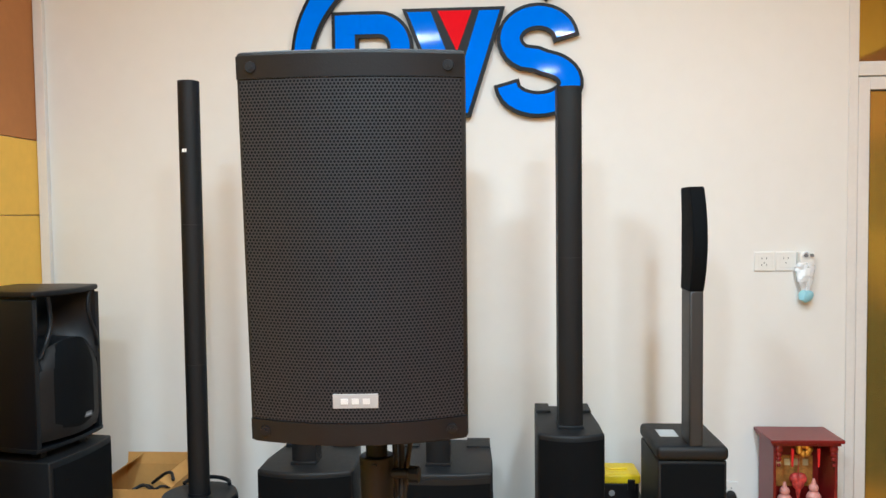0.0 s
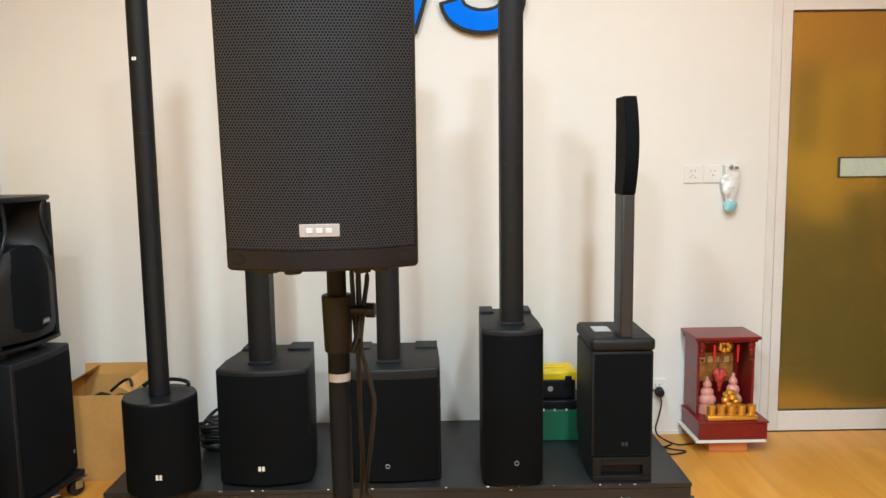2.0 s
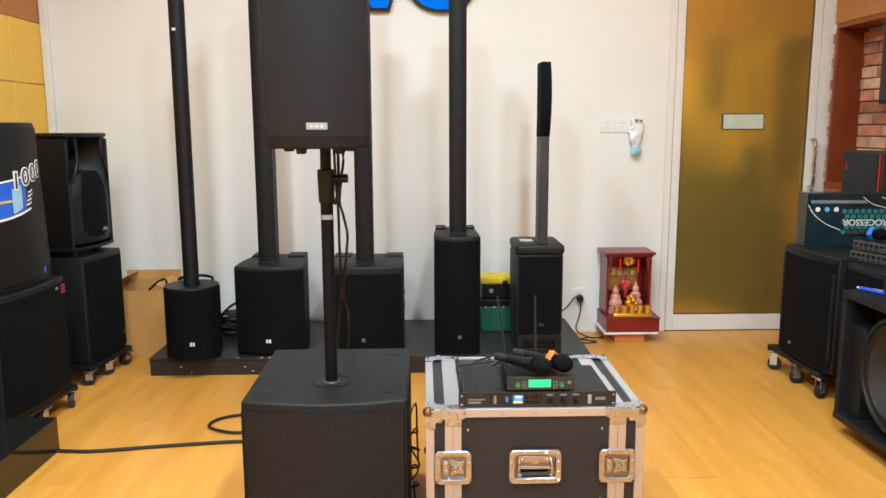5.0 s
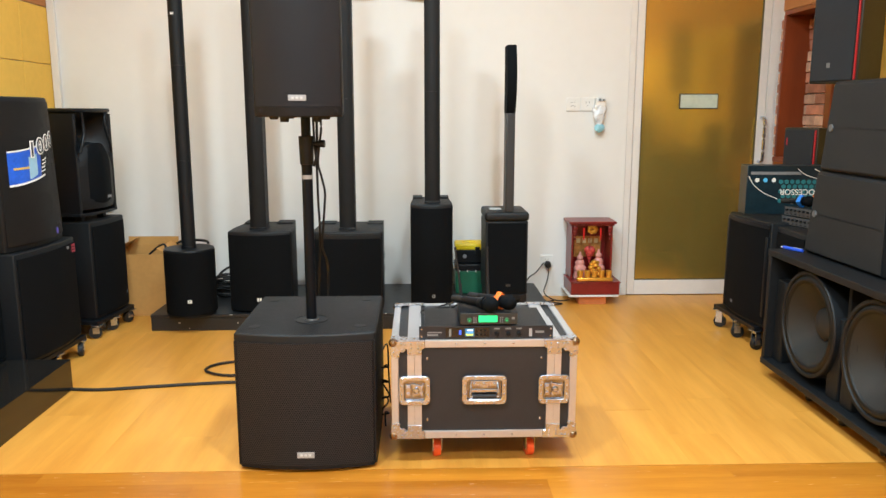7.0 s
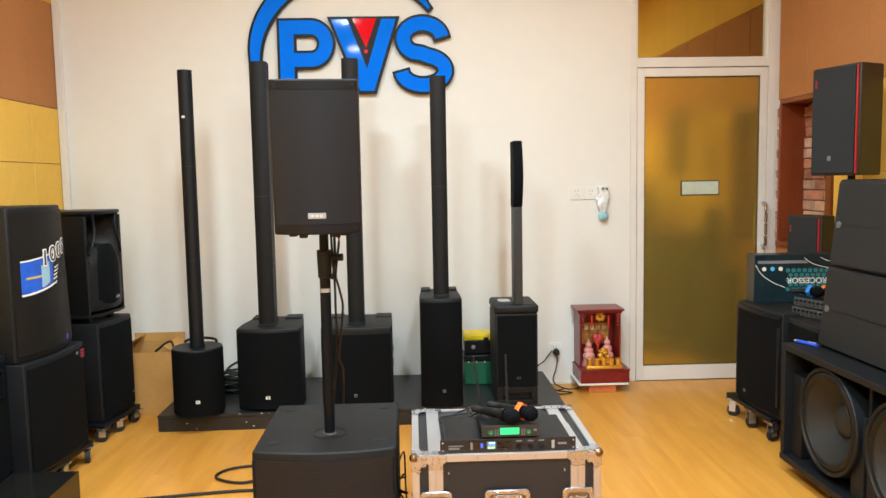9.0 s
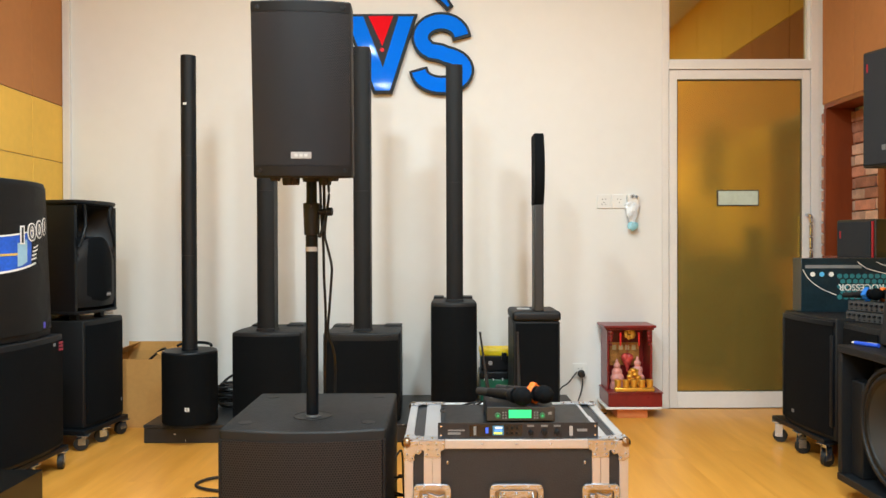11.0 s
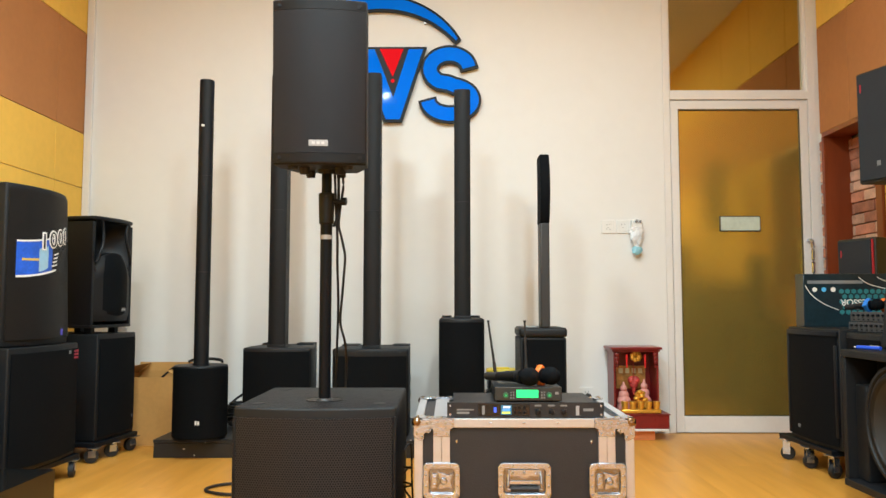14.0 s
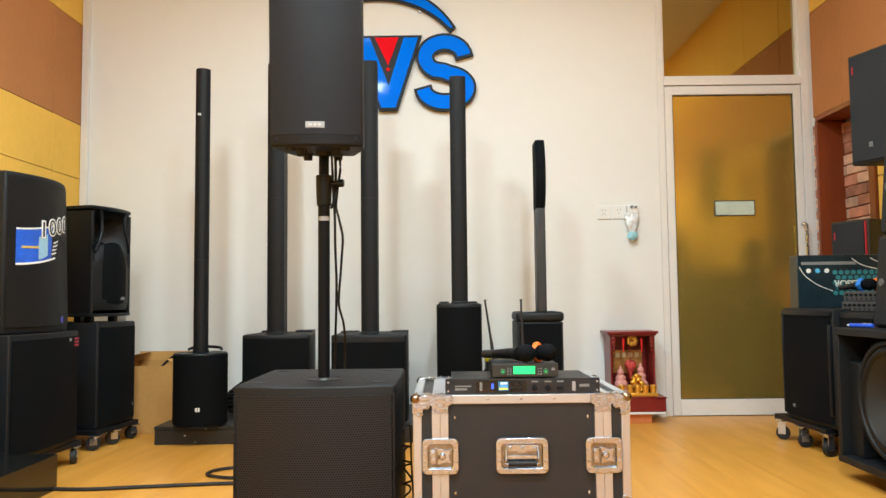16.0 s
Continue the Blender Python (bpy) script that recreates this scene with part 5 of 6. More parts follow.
for x, sc_ in ((-0.062, 1.0), (0.062, 1.05)):
    bm = bmn()
    cyl(bm, (0, 0, 0.145), (0, 0, 0.235 * sc_), 0.046, 0.026, 20)
    ball(bm, (0, -0.006, 0.205), 0.042, 1, 0.75, 0.8, 20)
    ball(bm, (0, 0, 0.240 * sc_), 0.032, 1, 0.8, 0.9, 20)
    ball(bm, (0, 0, 0.278 * sc_), 0.021, 1, 0.9, 1.05, 20)
    cyl(bm, (0, 0, 0.29 * sc_), (0, 0, 0.318 * sc_), 0.012, 0.005, 14)
    solo("statuette", bm, M_PINK, "small pink glazed statuette in the shrine", "statuette", "statuettes", m=pose(1.375 + x, 3.49 - 0.125, 0.013))
bm = bmn()
ball(bm, (0.012, 0, 0.012), 0.026, 1, 0.7, 1.0, 20)
ball(bm, (-0.012, 0, 0.012), 0.026, 1, 0.7, 1.0, 20)
ball(bm, (0, 0, -0.010), 0.026, 1, 0.7, 1.2, 20)
cyl(bm, (0, 0, -0.03), (0, 0, -0.075), 0.014, 0.006, 10)
cyl(bm, (0, 0, 0.03), (0, 0, 0.19), 0.002, 0.002, 6)
solo("lantern", bm, mat("knotted_red", (0.62, 0.06, 0.05), 0.5, var=0.7, scale=45, bump=0.4, bscale=120), "small red lantern hanging in the shrine", "lantern", m=pose(1.382, 3.395, 0.325))
bm = bmn()
box(bm, -0.105, 0.13, -0.262, -0.222, 0.1585, 0.182, b=0.006)
solo("cup_rack", bm, M_GOLD, "gilded stand for offering cups", "stand", m=pose(1.375, 3.49, 0))
bm = bmn()
cyl(bm, (0, 0, 0), (0, 0, 0.046), 0.017, 0.0215, 20, b=0.002)
cup = solo("offering_cup", bm, M_GOLD, "small gilded offering cup", "cup", "offering cups", m=pose(1.375 - 0.083, 3.49 - 0.242, 0.182))
for i in range(1, 5):
    copy_thing(cup, pose(1.375 - 0.083 + 0.047 * i, 3.49 - 0.242, 0.182))
bm = bmn()
for i in range(15):
    ball(bm, ((0.052 - 0.003 * i) * math.cos(i * 2.4), -0.02 * math.sin(i * 2.4) * 0.7, 0.018 + 0.0075 * i), 0.02, 1, 0.8, 0.7, 16)
solo("gold_ingots", bm, M_GOLD, "little heap of gilded ingots", "ornament", m=pose(1.395, 3.29, 0.156))

# tool boxes
M_GREEN = mat("green_plastic", (0.012, 0.14, 0.07), 0.45)
M_YELLOWP = mat("yellow_plastic", (0.85, 0.62, 0.01), 0.4)
tb = thing("tool_box", pose(0.578, 3.27, SZ), "green tool box with a black lid", "tool box", "tool boxes")
part("tub", one(box, -0.10, 0.10, -0.09, 0.09, 0, 0.150, b=0.008), M_GREEN, tb)
part("lid", one(box, -0.106, 0.106, -0.096, 0.096, 0.150, 0.193, b=0.008), M_PLASTIC, tb, "black lid")
for x in (-0.075, -0.025, 0.028, 0.078):
    part("latch", one(box, x - 0.003, x + 0.003, -0.0985, -0.09, 0.143, 0.155, b=0.001), M_WHITE, tb)
tb = thing("tool_box", pose(0.566, 3.27, SZ + 0.1935), "black tool box with a yellow lid", "tool box", "tool boxes")
part("tub", one(box, -0.085, 0.085, -0.075, 0.075, 0, 0.092, b=0.010), M_PLASTIC, tb)
part("lid", one(box, -0.092, 0.092, -0.082, 0.082, 0.088, 0.130, b=0.012), M_YELLOWP, tb, "yellow lid")
part("lid_handle", one(box, -0.045, 0.045, -0.018, 0.018, 0.128, 0.138, b=0.005), M_YELLOWP, tb)
part("latch", one(box, 0.035, 0.065, -0.090, -0.075, 0.062, 0.110, b=0.003), M_PLASTIC, tb)
part("silver_spot", one(cyl, (-0.03, -0.075, 0.048), (-0.03, -0.078, 0.048), 0.013, 0.012, 16), M_SILVER, tb)

# open cardboard box with cables
M_CARD = mat("cardboard", (0.54, 0.28, 0.08), 0.85, var=0.1, scale=5, bump=0.1)
cb = thing("cardboard_box", pose(-1.475, 3.20, 0), "open brown cardboard box full of cables", "box")
for nm, b in (("box_side", (-0.165, 0.165, -0.15, -0.145, 0.004, 0.385)), ("box_side", (-0.165, 0.165, 0.145, 0.15, 0.004, 0.40)), ("box_side", (-0.165, -0.16, -0.144, 0.144, 0.004, 0.39)), ("box_side", (0.16, 0.165, -0.144, 0.144, 0.004, 0.39)), ("box_bottom", (-0.165, 0.165, -0.15, 0.15, 0, 0.0035))):
    part(nm, one(box, *b), M_CARD, cb)
for mm, b in ((pose(0, 0.15, 0.40, -8), (-0.16, 0.16, -0.003, 0.0, 0.0, 0.05)), (pose(-0.165, 0, 0.39, 0, 55), (-0.003, 0, -0.14, 0.14, 0, 0.10)), (pose(0.165, 0, 0.39, 0, -60), (0, 0.003, -0.14, 0.14, 0, 0.06))):
    part("flap", one(box, *b, m=mm), M_CARD, cb)
rng = random.Random(4)
cc = thing("coiled_cables", pose(-1.475, 3.20, 0), "black cables coiled in the cardboard box", "cables")
for i in range(5):
    bm = bmn()
    c, r = (rng.uniform(-0.06, 0.08), rng.uniform(-0.04, 0.05)), rng.uniform(0.05, 0.08)
    sweep(bm, [(c[0] + r * math.cos(a * math.pi / 4), c[1] + r * math.sin(a * math.pi / 4), 0.275 + 0.014 * i + 0.012 * math.sin(a * 2 + i)) for a in range(8)], 0.006, 6, closed=True, steps=3)
    part("coil", bm, M_RUBBER, cc)
part("loose_end", one(sweep, [(0.02, 0.0, 0.36), (0.10, -0.05, 0.42), (0.15, -0.10, 0.44), (0.17, -0.13, 0.42)], 0.007, 6), M_RUBBER, cc)
part("packing", one(box, -0.10, 0.12, -0.10, 0.10, 0.0045, 0.285, b=0.02), M_RUBBER, cc)
rng = random.Random(21)
pile = thing("cable_pile", pose(-0.985, 3.16, SZ), "pile of black cables on the stage", "cables")
for i in range(9):
    r, ox, oy = rng.uniform(0.045, 0.075), rng.uniform(-0.015, 0.015), rng.uniform(-0.015, 0.015)
    part("coil", one(sweep, [(ox + r * math.cos(a * math.pi / 4), oy + 0.8 * r * math.sin(a * math.pi / 4), 0.010 + 0.015 * i + rng.uniform(-0.004, 0.006)) for a in range(8)], 0.0075, 6, closed=True, steps=3), M_RUBBER, pile)
part("loose_end", one(sweep, [(-0.06, 0, 0.10), (-0.02, 0.05, 0.15), (0.04, 0.05, 0.185), (0.09, 0.08, 0.20)], 0.008, 6), M_RUBBER, pile)


# white router box on the west subwoofer and scuffs on the stage
solo("white_box", one(box, -0.03, 0.03, -0.02, 0.02, 0, 0.045, b=0.008), M_WHITE, "small white box lying on a subwoofer", "box", m=pose(-1.615, 3.02, 0.648, 0, 0, 30))
rng = random.Random(8)
bm = bmn()
for i in range(26):
    x, sx = rng.uniform(-1.29, 1.02), rng.uniform(0.002, 0.012)
    z = SZ - 0.003 if i % 3 else rng.uniform(0.01, 0.08)
    box(bm, x, x + sx, 2.7085, 2.7098 if z < 0.08 else 2.712, z, z + (0.0035 if i % 3 else 0.005))
chips = part("paint_chips", bm, M_WHITE, stage, "small pale chips in the paint")
chips.matrix_parent_inverse = stage.matrix_world.inverted()


# sockets
def socket(x, z, label, holes=5):
    t = thing("wall_socket", pose(x, Y1, z), label, "socket", "wall sockets")
    part("plate", one(box, -0.043, 0.043, -0.008, 0, -0.043, 0.043, b=0.003), M_WHITE, t)
    part("insert", one(box, -0.026, 0.026, -0.0095, -0.0081, -0.028, 0.028, b=0.001), M_WHITE, t)
    for px, pz, w, hh in ((-0.010, 0.014, 0.003, 0.007), (0.010, 0.014, 0.003, 0.007), (0, -0.006, 0.007, 0.003), (-0.011, -0.016, 0.003, 0.007), (0.011, -0.016, 0.003, 0.007))[:holes]:
        part("slot", one(box, px - w / 2, px + w / 2, -0.0105, -0.0096, pz - hh / 2, pz + hh / 2), M_INK, t)
    return t


socket(1.262, 1.292, "white five-pin wall socket")
socket(1.357, 1.292, "white wall socket with a pale label", 3)
ad = thing("plug_adapter", pose(1.425, Y1, 1.30), "white plug adapter in the wall", "plug")
part("body", one(box, -0.02, 0.045, -0.045, 0, -0.03, 0.035, b=0.006), M_WHITE, ad)
part("pin_block", one(cyl, (0.005, -0.045, 0.02), (0.005, -0.058, 0.02), 0.008, 0.007, 10), M_GREY, ad)
part("pin_block", one(cyl, (0.03, -0.045, 0.02), (0.03, -0.058, 0.02), 0.008, 0.007, 10), M_GREY, ad)
# plastic bag with a blue packet
M_BAG = mat("thin_plastic", (0.78, 0.80, 0.82), 0.25, var=0.08, scale=30, bump=0.6, bscale=45)
bm = bmn()
ball(bm, (0, 0, 0), 1.0, 0.050, 0.018, 0.080, 36)
for v in bm.verts:
    v.co += Vector((0.020, 0.010, 0.014)) * noise.noise(v.co * 30) + Vector((0.010, 0.008, 0.006)) * noise.noise(v.co * 75)
    if v.co.z < 0.03:
        v.co.x *= 1 - 0.6 * (0.03 - v.co.z) / 0.11
sweep(bm, [(-0.015, 0, 0.07), (-0.012, -0.01, 0.10), (0.0, -0.014, 0.115), (0.012, -0.01, 0.10), (0.015, 0, 0.07)], 0.004, 6)
solo("plastic_bag", bm, M_BAG, "crumpled clear plastic bag hanging from a plug adapter", "bag", m=pose(1.43, Y1 - 0.036, 1.222))
bm = bmn()
ball(bm, (0, 0, 0), 1.0, 0.032, 0.016, 0.030, 18)
for v in bm.verts:
    v.co += Vector((0.008, 0.005, 0.008)) * noise.noise(v.co * 50 + Vector((3, 1, 2)))
solo("blue_packet", bm, mat("pale_blue_plastic", (0.30, 0.60, 0.70), 0.35, bump=0.4, bscale=60), "pale blue packet at the bottom of the plastic bag", "packet", m=pose(1.432, Y1 - 0.040, 1.140))
socket(1.112, 0.242, "white wall socket with a black plug", 3)
pg = thing("power_plug", pose(1.118, Y1 - 0.0105, 0.225), "black power plug with its lead", "plug")
bm = bmn()
cyl(bm, (0, 0, 0), (0, -0.035, -0.004), 0.024, 0.02, 16, b=0.004)
part("plug_body", bm, M_RUBBER, pg)
bm = bmn()
sweep(bm, [(0, -0.03, -0.01), (0.002, -0.04, -0.06), (-0.01, -0.04, -0.12), (-0.03, -0.06, -0.17), (-0.02, -0.08, -0.2), (0.02, -0.12, -0.217), (0.06, -0.16, -0.217), (0.13, -0.14, -0.217)], 0.004, 8)
part("lead", bm, M_RUBBER, pg)
cable("wall_lead", [(1.09, 3.48, 0.235), (1.06, 3.47, 0.20), (1.03, 3.45, 0.17), (0.98, 3.40, 0.15), (0.93, 3.30, 0.104)], 0.004, "black lead from the wall socket to the stage")
cable("wall_lead", [(1.05, 3.42, 0.007), (1.10, 3.30, 0.007), (1.18, 3.25, 0.007), (1.10, 3.22, 0.007), (1.07, 3.28, 0.007), (1.14, 3.34, 0.007)], 0.004, "black lead curled on the floor")
solo("baseboard", one(box, X0 + 0.06, 1.62, Y1 - 0.008, Y1 + 0.002, 0.0, 0.018), M_WHITE, "thin white strip along the wall", "baseboard", kind="structure")

# trunking and camera in the corner
solo("cable_trunking", one(box, X0 + 0.003, X0 + 0.048, Y1 - 0.03, Y1, 0, 2.83, b=0.003), M_ALU, "pale grey cable trunking in the corner", "trunking", kind="structure")
sc = thing("security_camera", pose(-1.995, 3.44, 2.845), "white security camera with a dark lens", "camera")
part("mount", one(box, -0.09, -0.02, 0.02, 0.06, -0.03, 0.05, b=0.006), M_WHITE, sc)
bm = bmn()
cyl(bm, (-0.05, 0.04, 0.0), (0.03, -0.06, -0.005), 0.038, 0.040, 24, b=0.006)
part("body", bm, M_WHITE, sc)
bm = bmn()
cyl(bm, (0.03, -0.06, -0.005), (0.035, -0.066, -0.0055), 0.031, 0.029, 24)
part("lens", bm, M_GLOSS, sc, "dark lens")

# ---- sign of plain shapes ----
M_SIGN = mat("blue_acrylic", (0.003, 0.185, 0.95), 0.05, var=0.04, bump=0.0, rvar=0.02, spec=0.05)
M_SIGNRED = mat("red_acrylic", (0.80, 0.01, 0.02), 0.05, var=0.04, bump=0.0, rvar=0.02, spec=0.05)
M_SIGNBACK = mat("sign_border", (0.008, 0.007, 0.008), 0.4, spec=0.15)
sign = thing("wall_sign", pose(0, Y1, 0), "wall sign of glossy blue shapes and a red wedge", "sign")


def band(c, w):
    """The outline of a band w wide along the line c."""
    a, b = [], []
    for i, p in enumerate(c):
        q0, q1 = c[max(i - 1, 0)], c[min(i + 1, len(c) - 1)]
        dx, dz = q1[0] - q0[0], q1[1] - q0[1]
        n = math.hypot(dx, dz)
        hw = (w[i] if isinstance(w, list) else w) / 2
        a.append((p[0] - dz / n * hw, p[1] + dx / n * hw))
        b.append((p[0] + dz / n * hw, p[1] - dx / n * hw))
    return a, b


def strip_shape(bm, c, w, y0, y1):
    a, b = band(c, w)
    vs = [[bm.verts.new((x, y, z)) for x, z in s] for s in (a, b) for y in (y0, y1)]
    a0, a1, b0, b1 = vs
    n = len(a)
    for i in range(n - 1):
        bm.faces.new((a0[i], a0[i + 1], b0[i + 1], b0[i])), bm.faces.new((a1[i], b1[i], b1[i + 1], a1[i + 1]))
        bm.faces.new((a0[i], a1[i], a1[i + 1], a0[i + 1])), bm.faces.new((b0[i], b0[i + 1], b1[i + 1], b1[i]))
    bm.faces.new((a0[0], b0[0], b1[0], a1[0])), bm.faces.new((a0[-1], a1[-1], b1[-1], b0[-1]))


def arc(cx, cz, rx, rz, a0, a1, n=14):
    return [(cx + rx * math.cos(radians(a0 + (a1 - a0) * i / n)), cz + rz * math.sin(radians(a0 + (a1 - a0) * i / n))) for i in range(n + 1)]


def sign_shape(name, c, w, m=None, grow=0.032, lift=0.0):
    grown = [x + grow for x in w] if isinstance(w, list) else w + grow
    ends = list(c)
    for k, o in ((0, 1), (-1, -2)):
        dx, dz = c[k][0] - c[o][0], c[k][1] - c[o][1]
        n = math.hypot(dx, dz)
        ends[k] = (c[k][0] + dx / n * grow / 2, c[k][1] + dz / n * grow / 2)
    s = part(name, one(strip_shape, ends, grown, -0.036 - lift, -0.012), M_SIGNBACK, sign, "dark border")
    part("face", one(strip_shape, c, w, -0.0395 - lift, -0.0365 - lift), m or M_SIGN, s, "glossy face")
    return s


crescent = arc(-0.21, 2.20, 0.61, 0.545, 198, 33, 40)
sign_shape("crescent", crescent, [0.016 + 0.082 * math.sin(math.pi * (i / 40) ** 0.85) ** 0.8 for i in range(41)])
sign_shape("upright_bar", [(-0.616, 2.428), (-0.616, 2.055)], 0.09, lift=0.001)
lp = sign_shape("loop", [(-0.565, 2.385), (-0.50, 2.385)] + arc(-0.46, 2.2825, 0.095, 0.1025, 90, -90, 16) + [(-0.50, 2.18), (-0.565, 2.18)], 0.087)
for z in (2.385, 2.18):
    part("face_bridge", one(box, -0.60, -0.545, -0.0425, -0.0397, z - 0.0435, z + 0.0435), M_SIGN, lp)
curl = arc(0.255, 2.305, 0.125, 0.098, 6, 250, 20)[:-1] + [(0.25, 2.212), (0.285, 2.197)] + arc(0.258, 2.104, 0.142, 0.093, 66, -176, 20)
sign_shape("curl", curl, 0.086, lift=0.0005)
bm = bmn()
prism(bm, [(-0.355, 2.450), (0.110, 2.450), (-0.048, 1.960), (-0.167, 1.960)], 0.0, 0.026, m=Matrix.Translation((0, -0.012, 0)) @ UPRIGHT)
wedge = part("wedge_back", bm, M_SIGNBACK, sign, "dark border")
bm = bmn()
prism(bm, [(-0.331, 2.434), (-0.225, 2.434), (-0.105, 2.120), (-0.007, 2.434), (0.086, 2.434), (-0.062, 1.978), (-0.152, 1.978)], 0.0, 0.003, m=Matrix.Translation((0, -0.0385, 0)) @ UPRIGHT)
part("wedge_face", bm, M_SIGN, wedge, "glossy blue face")
bm = bmn()
prism(bm, [(-0.193, 2.436), (-0.040, 2.436), (-0.108, 2.252)], 0.0, 0.003, m=Matrix.Translation((0, -0.0385, 0)) @ UPRIGHT)
part("red_wedge", bm, M_SIGNRED, wedge, "glossy red wedge")
bm = bmn()
cyl(bm, (-0.109, -0.0385, 2.228), (-0.109, -0.0415, 2.228), 0.0125, 0.0125, 20)
part("dot", bm, M_SIGNRED, wedge, "glossy red dot")
for x, z in ((-0.6, 2.35), (-0.15, 2.1), (0.3, 2.2), (-0.6, 2.55), (0.1, 2.62), (-0.40, 2.395)):
    part("stand_off", one(cyl, (x, -0.02, z), (x, 0.001, z), 0.012, 0.012, 10), M_STEEL, sign)

# ---- on the east stacks ----
BZ = 0.688
bx = thing("equipment_box", pose(2.045, 2.545, BZ, 0, 0, -4), "dark printed carton standing upside down", "box")
M_CARTON = mat("dark_carton", (0.009, 0.024, 0.034), 0.3, var=0.5, scale=6, bump=0.03)
part("carton", one(box, 0, 0.43, 0, 0.11, 0, 0.268, b=0.003), M_CARTON, bx)
M_TEAL = mat("teal_print", (0.03, 0.20, 0.23), 0.4)
bm = bmn()
for r in range(5):
    for c in range(9):
        cx, cz = 0.185 + c * 0.030 + (0.015 if r % 2 else 0), 0.075 + r * 0.026
        if cx < 0.42:
            prism(bm, [(cx + 0.013 * math.cos(radians(30 + 60 * k)), cz + 0.013 * math.sin(radians(30 + 60 * k))) for k in range(6)], 0, 0.0008, m=UPRIGHT)
part("honeycomb_print", bm, M_TEAL, bx)
for pts in ([(0.008, -0.001, 0.21), (0.04, -0.001, 0.16), (0.10, -0.001, 0.115), (0.17, -0.001, 0.085)], [(0.27, -0.001, 0.25), (0.32, -0.001, 0.215), (0.41, -0.001, 0.19)], [(0.36, -0.001, 0.25), (0.39, -0.001, 0.235), (0.425, -0.001, 0.225)]):
    part("white_line", one(sweep, pts, 0.0022, 6), M_WHITE, bx)
part("grey_band", one(box, 0.02, 0.29, -0.001, 0, 0.218, 0.234), M_GREY, bx)
for i, m in enumerate((M_WHITE, mat("sky_blue", (0.10, 0.45, 0.8), 0.4), M_WHITE)):
    part("icon", one(cyl, (0.055 + 0.045 * i, 0, 0.188), (0.055 + 0.045 * i, -0.001, 0.188), 0.012, 0.012, 16), m, bx)
lt = text_mesh("PROCESSOR", 0.044, M_WHITE, bx, pose(0.30, -0.0015, 0.138, 90, 180, 0), 0.0005, 0.0006)
lt["label"] = "white lettering upside down"
LBZ = 0.6755
ru = thing("mixer_unit", pose(2.12, 2.215, LBZ, 0, 0, -72), "low black rack mixer with rows of knobs", "mixer", "rack units")
part("chassis", one(box, -0.02, 0.17, 0.004, 0.25, 0.004, 0.044, b=0.002), M_PLASTIC, ru)
part("front_panel", one(box, -0.03, 0.18, 0, 0.004, 0.003, 0.046, b=0.001), mat("mixer_grey", (0.06, 0.06, 0.062), 0.5), ru)
bm = bmn()
for i in range(7):
    cyl(bm, (-0.01 + i * 0.027, 0, 0.03), (-0.01 + i * 0.027, -0.010, 0.03), 0.006, 0.005, 10)
    box(bm, -0.014 + i * 0.027, -0.006 + i * 0.027, -0.002, 0, 0.008, 0.014)
part("knobs", bm, M_PLASTIC, ru)
for y in (0.02, 0.23):
    part("foot", one(box, -0.01, 0.16, y - 0.01, y + 0.01, 0, 0.0045), M_RUBBER, ru)
ru2 = copy_thing(ru, pose(2.135, 2.225, LBZ + 0.0465, 0, 0, -72))
for a, b, c, l in (((2.20, 2.31, LBZ + 0.112), (2.27, 2.16, LBZ + 0.125), M_ORING, "black hand microphone with an orange ring on the mixer"), ((2.14, 2.32, LBZ + 0.112), (2.21, 2.18, LBZ + 0.125), mat("blue_rubber", (0.02, 0.20, 0.70), 0.5), "black hand microphone with a blue ring on the mixer")):
    hm = hand_mic(a, b, l, c)
    for ch in hm.children:
        if ch.name.startswith("anti_roll"):
            ch["label"] = "coloured rubber ring"
pen = thing("pen", pose(1.955, 1.80, BH + 0.0085, 0, 0, 20), "blue pen lying on the bass bin", "pen")
M_PEN = mat("blue_pen", (0.03, 0.10, 0.65), 0.3)
part("barrel", one(cyl, (0, -0.06, 0), (0, 0.05, 0), 0.008, 0.008, 12), M_PEN, pen)
part("tip", one(cyl, (0, 0.05, 0), (0, 0.066, 0), 0.007, 0.002, 12), M_WHITE, pen)
part("clip", one(box, -0.002, 0.002, -0.055, -0.01, 0.006, 0.010), M_SILVER, pen)

# ceiling lamps
for lx, ly in LAMPS:
    cl = thing("ceiling_light", pose(lx, ly, CEIL), "round white recessed ceiling downlight", "ceiling light", "ceiling lights")
    bm = bmn()
    ring = [[bm.verts.new((r * math.cos(a * math.pi / 24), r * math.sin(a * math.pi / 24), z)) for a in range(48)] for r, z in ((0.172, 0.0), (0.170, -0.010), (0.150, -0.016), (0.136, -0.014), (0.134, -0.002))]
    for u, w in zip(ring, ring[1:]):
        for j in range(48):
            bm.faces.new((u[j], u[(j + 1) % 48], w[(j + 1) % 48], w[j]))
    part("trim_ring", bm, M_WHITE, cl)
    part("diffuser", one(cyl, (0, 0, -0.003), (0, 0, -0.009), 0.133, 0.133, 48), glow("lamp_diffuser", (1.0, 0.97, 0.92), 4.0), cl)

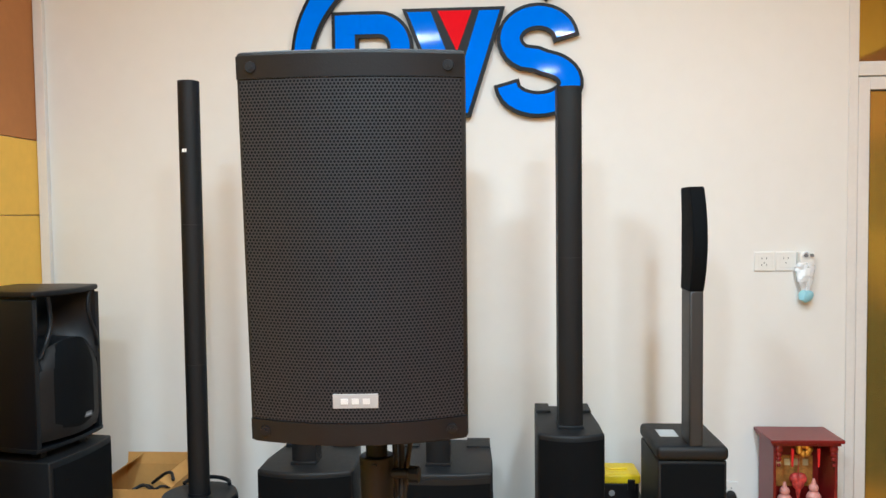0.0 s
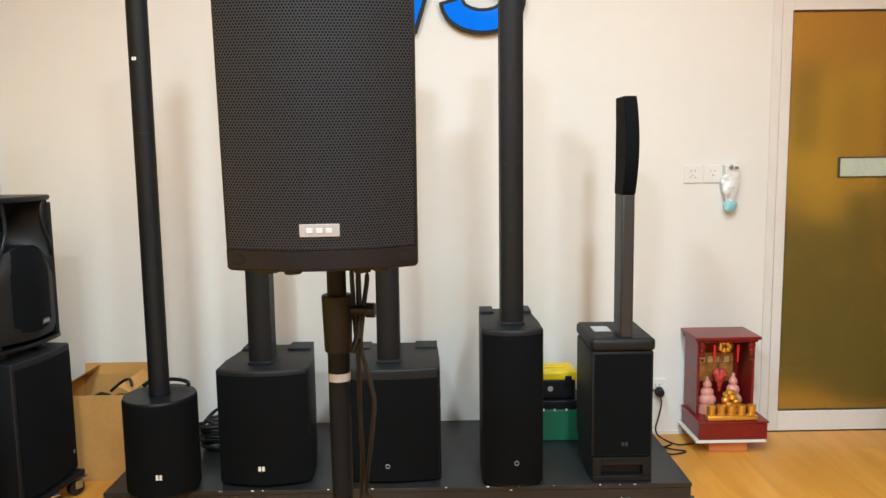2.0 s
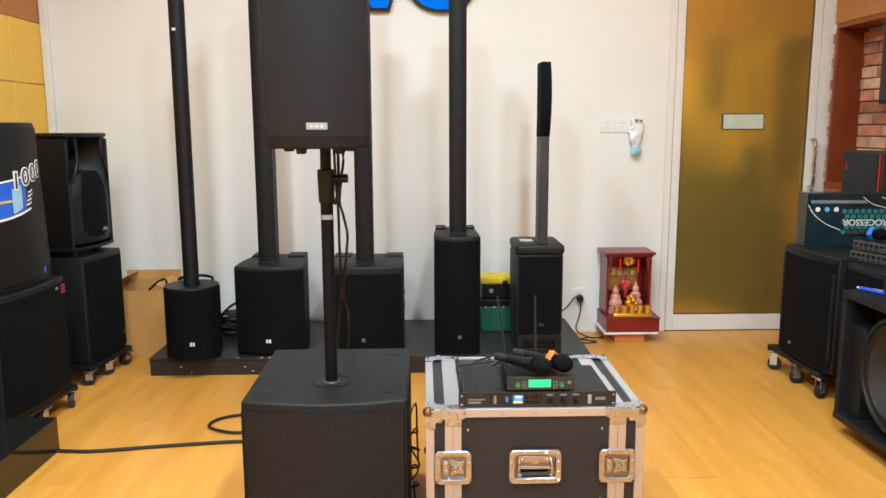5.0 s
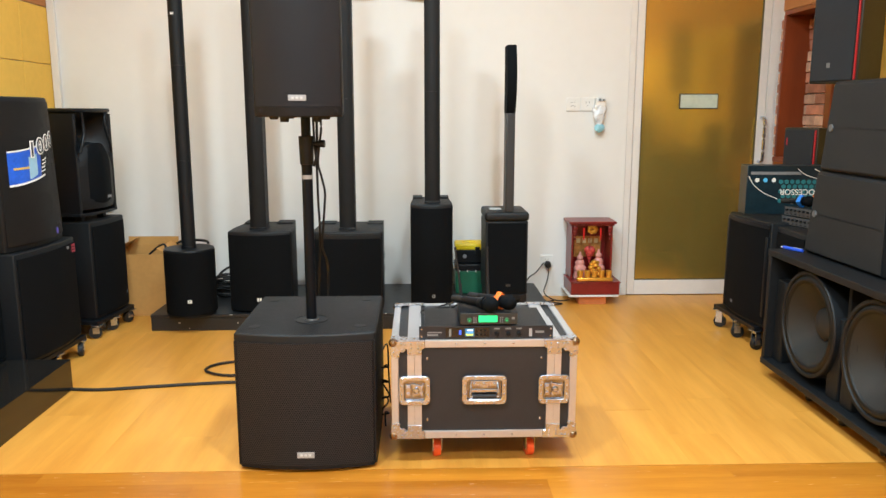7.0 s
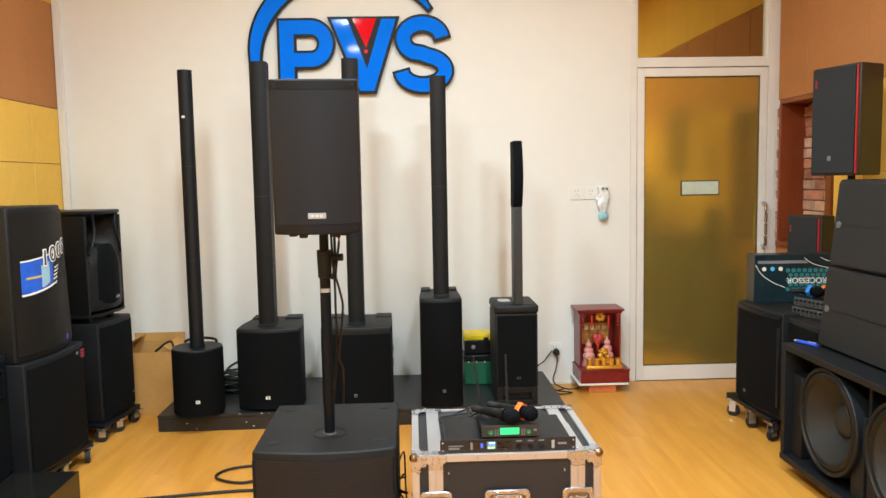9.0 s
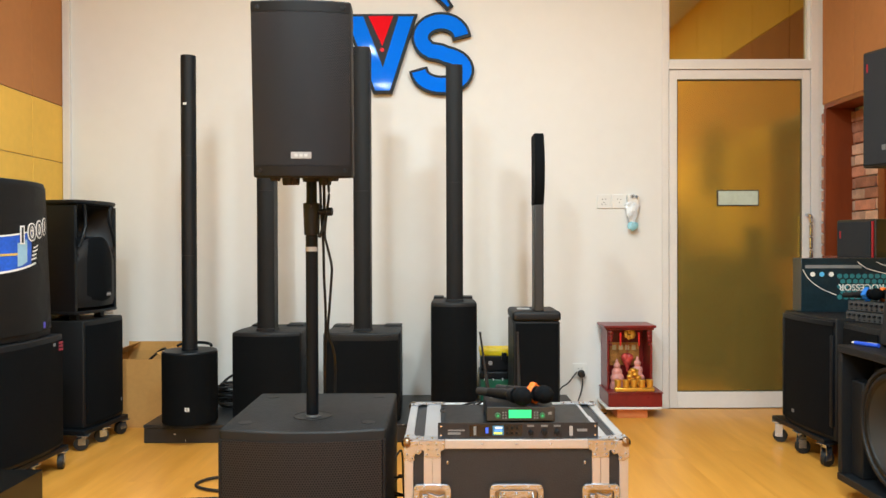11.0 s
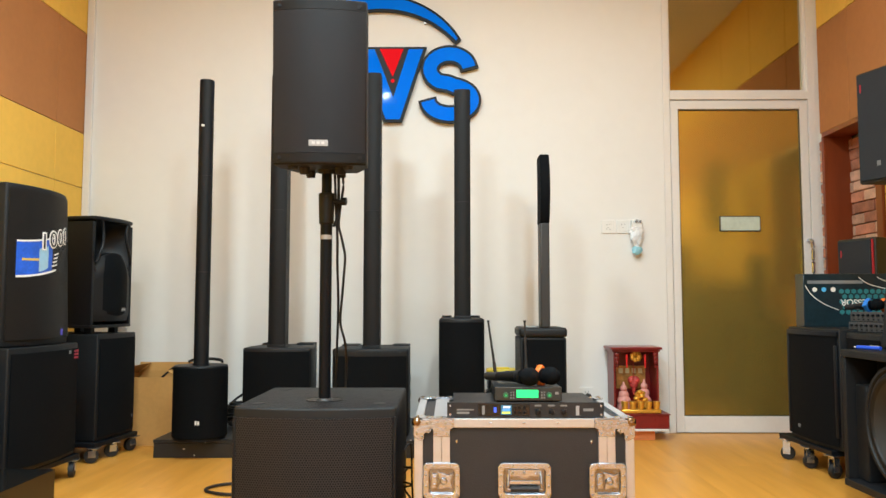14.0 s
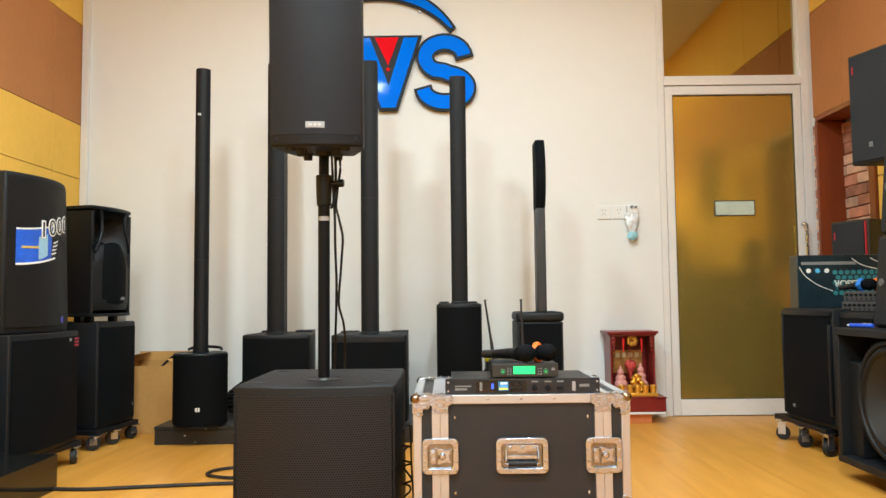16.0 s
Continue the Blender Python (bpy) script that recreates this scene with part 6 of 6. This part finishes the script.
# ---- floor boards and bricks ----
def boards(x0, x1, y0, y1, w, length, m, along, seed, name):
    """Boards with shared meshes, each an object under the floor."""
    rng = random.Random(seed)
    shared = {}
    u0, u1, v0, v1 = (x0, x1, y0, y1) if along == "y" else (y0, y1, x0, x1)
    u = u0
    while u < u1 - 0.005:
        wu = round(min(w, u1 - u), 3)
        v = v0 - rng.random() * length * 0.9
        while v < v1:
            a, b = max(v, v0), min(v + length, v1)
            v += length
            if b - a < 0.03:
                continue
            key = (wu, round(b - a, 2))
            if key not in shared:
                bm = bmn()
                du, dv = wu / 2 - 0.00015, (b - a) / 2 - 0.00015
                if along == "y":
                    box(bm, -du, du, -dv, dv, -0.011, 0.0)
                else:
                    box(bm, -dv, dv, -du, du, -0.011, 0.0)
                shared[key] = mesh_of(name, bm, m)
            ob = new(name, shared[key])
            ob.parent = floor
            cu, cv = u + wu / 2, (a + b) / 2
            ob.location = (cu, cv, 0) if along == "y" else (cv, cu, 0)
        u += w


SPLIT = 0.935
boards(X0, X1, SPLIT, Y1, 0.195, 1.2, M_FLOOR, "y", 3, "floor_board")
boards(X0, X1, Y0, SPLIT - 0.004, 0.24, 1.2, M_FLOOR_DARK, "x", 5, "amber_board")

M_BRICKS = [mat("red_brick", (0.52, 0.23, 0.15), 0.85, var=0.35, scale=14, bump=0.6, bscale=70, island=0.35), mat("pale_brick", (0.66, 0.42, 0.31), 0.85, var=0.3, scale=14, bump=0.6, bscale=70, island=0.3)]
rng = random.Random(11)
meshes = []
for k in range(8):
    bm = bmn()
    box(bm, -0.02, 0.02, -0.106, 0.106, -0.031, 0.031, b=0.004, seg=1)
    for v in bm.verts:
        v.co += Vector((noise.noise(v.co * 20 + Vector((k, 0, 0))), noise.noise(v.co * 20 + Vector((0, k, 5))), noise.noise(v.co * 20 + Vector((5, 0, k))))) * 0.006
    meshes.append(mesh_of("brick", bm, M_BRICKS[k % 2]))
z, row = NZ0 + 0.035, 0
while z < NZ1 - 0.03:
    y = NY0 + (0.06 if row % 2 else -0.05)
    while y < NY1:
        ob = new("brick", rng.choice(meshes))
        ob.parent = wall_east
        ob.location = (X1 + 0.172 + rng.uniform(-0.006, 0.004), y + 0.1, z)
        y += 0.221
    z += 0.068
    row += 1
z, row = 0.035, 0
half = [mesh_of("brick", one(box, -0.012, 0.012, -0.016, 0.016, -0.028, 0.028, b=0.004, seg=1), m) for m in M_BRICKS]
while z < NZ1 - 0.03:
    if z > NZ0:
        ob = new("brick", half[row % 2])
        ob.parent = wall_east
        ob.location = (X1 + 0.005, NY1 + 0.019, z)
    z += 0.068
    row += 1
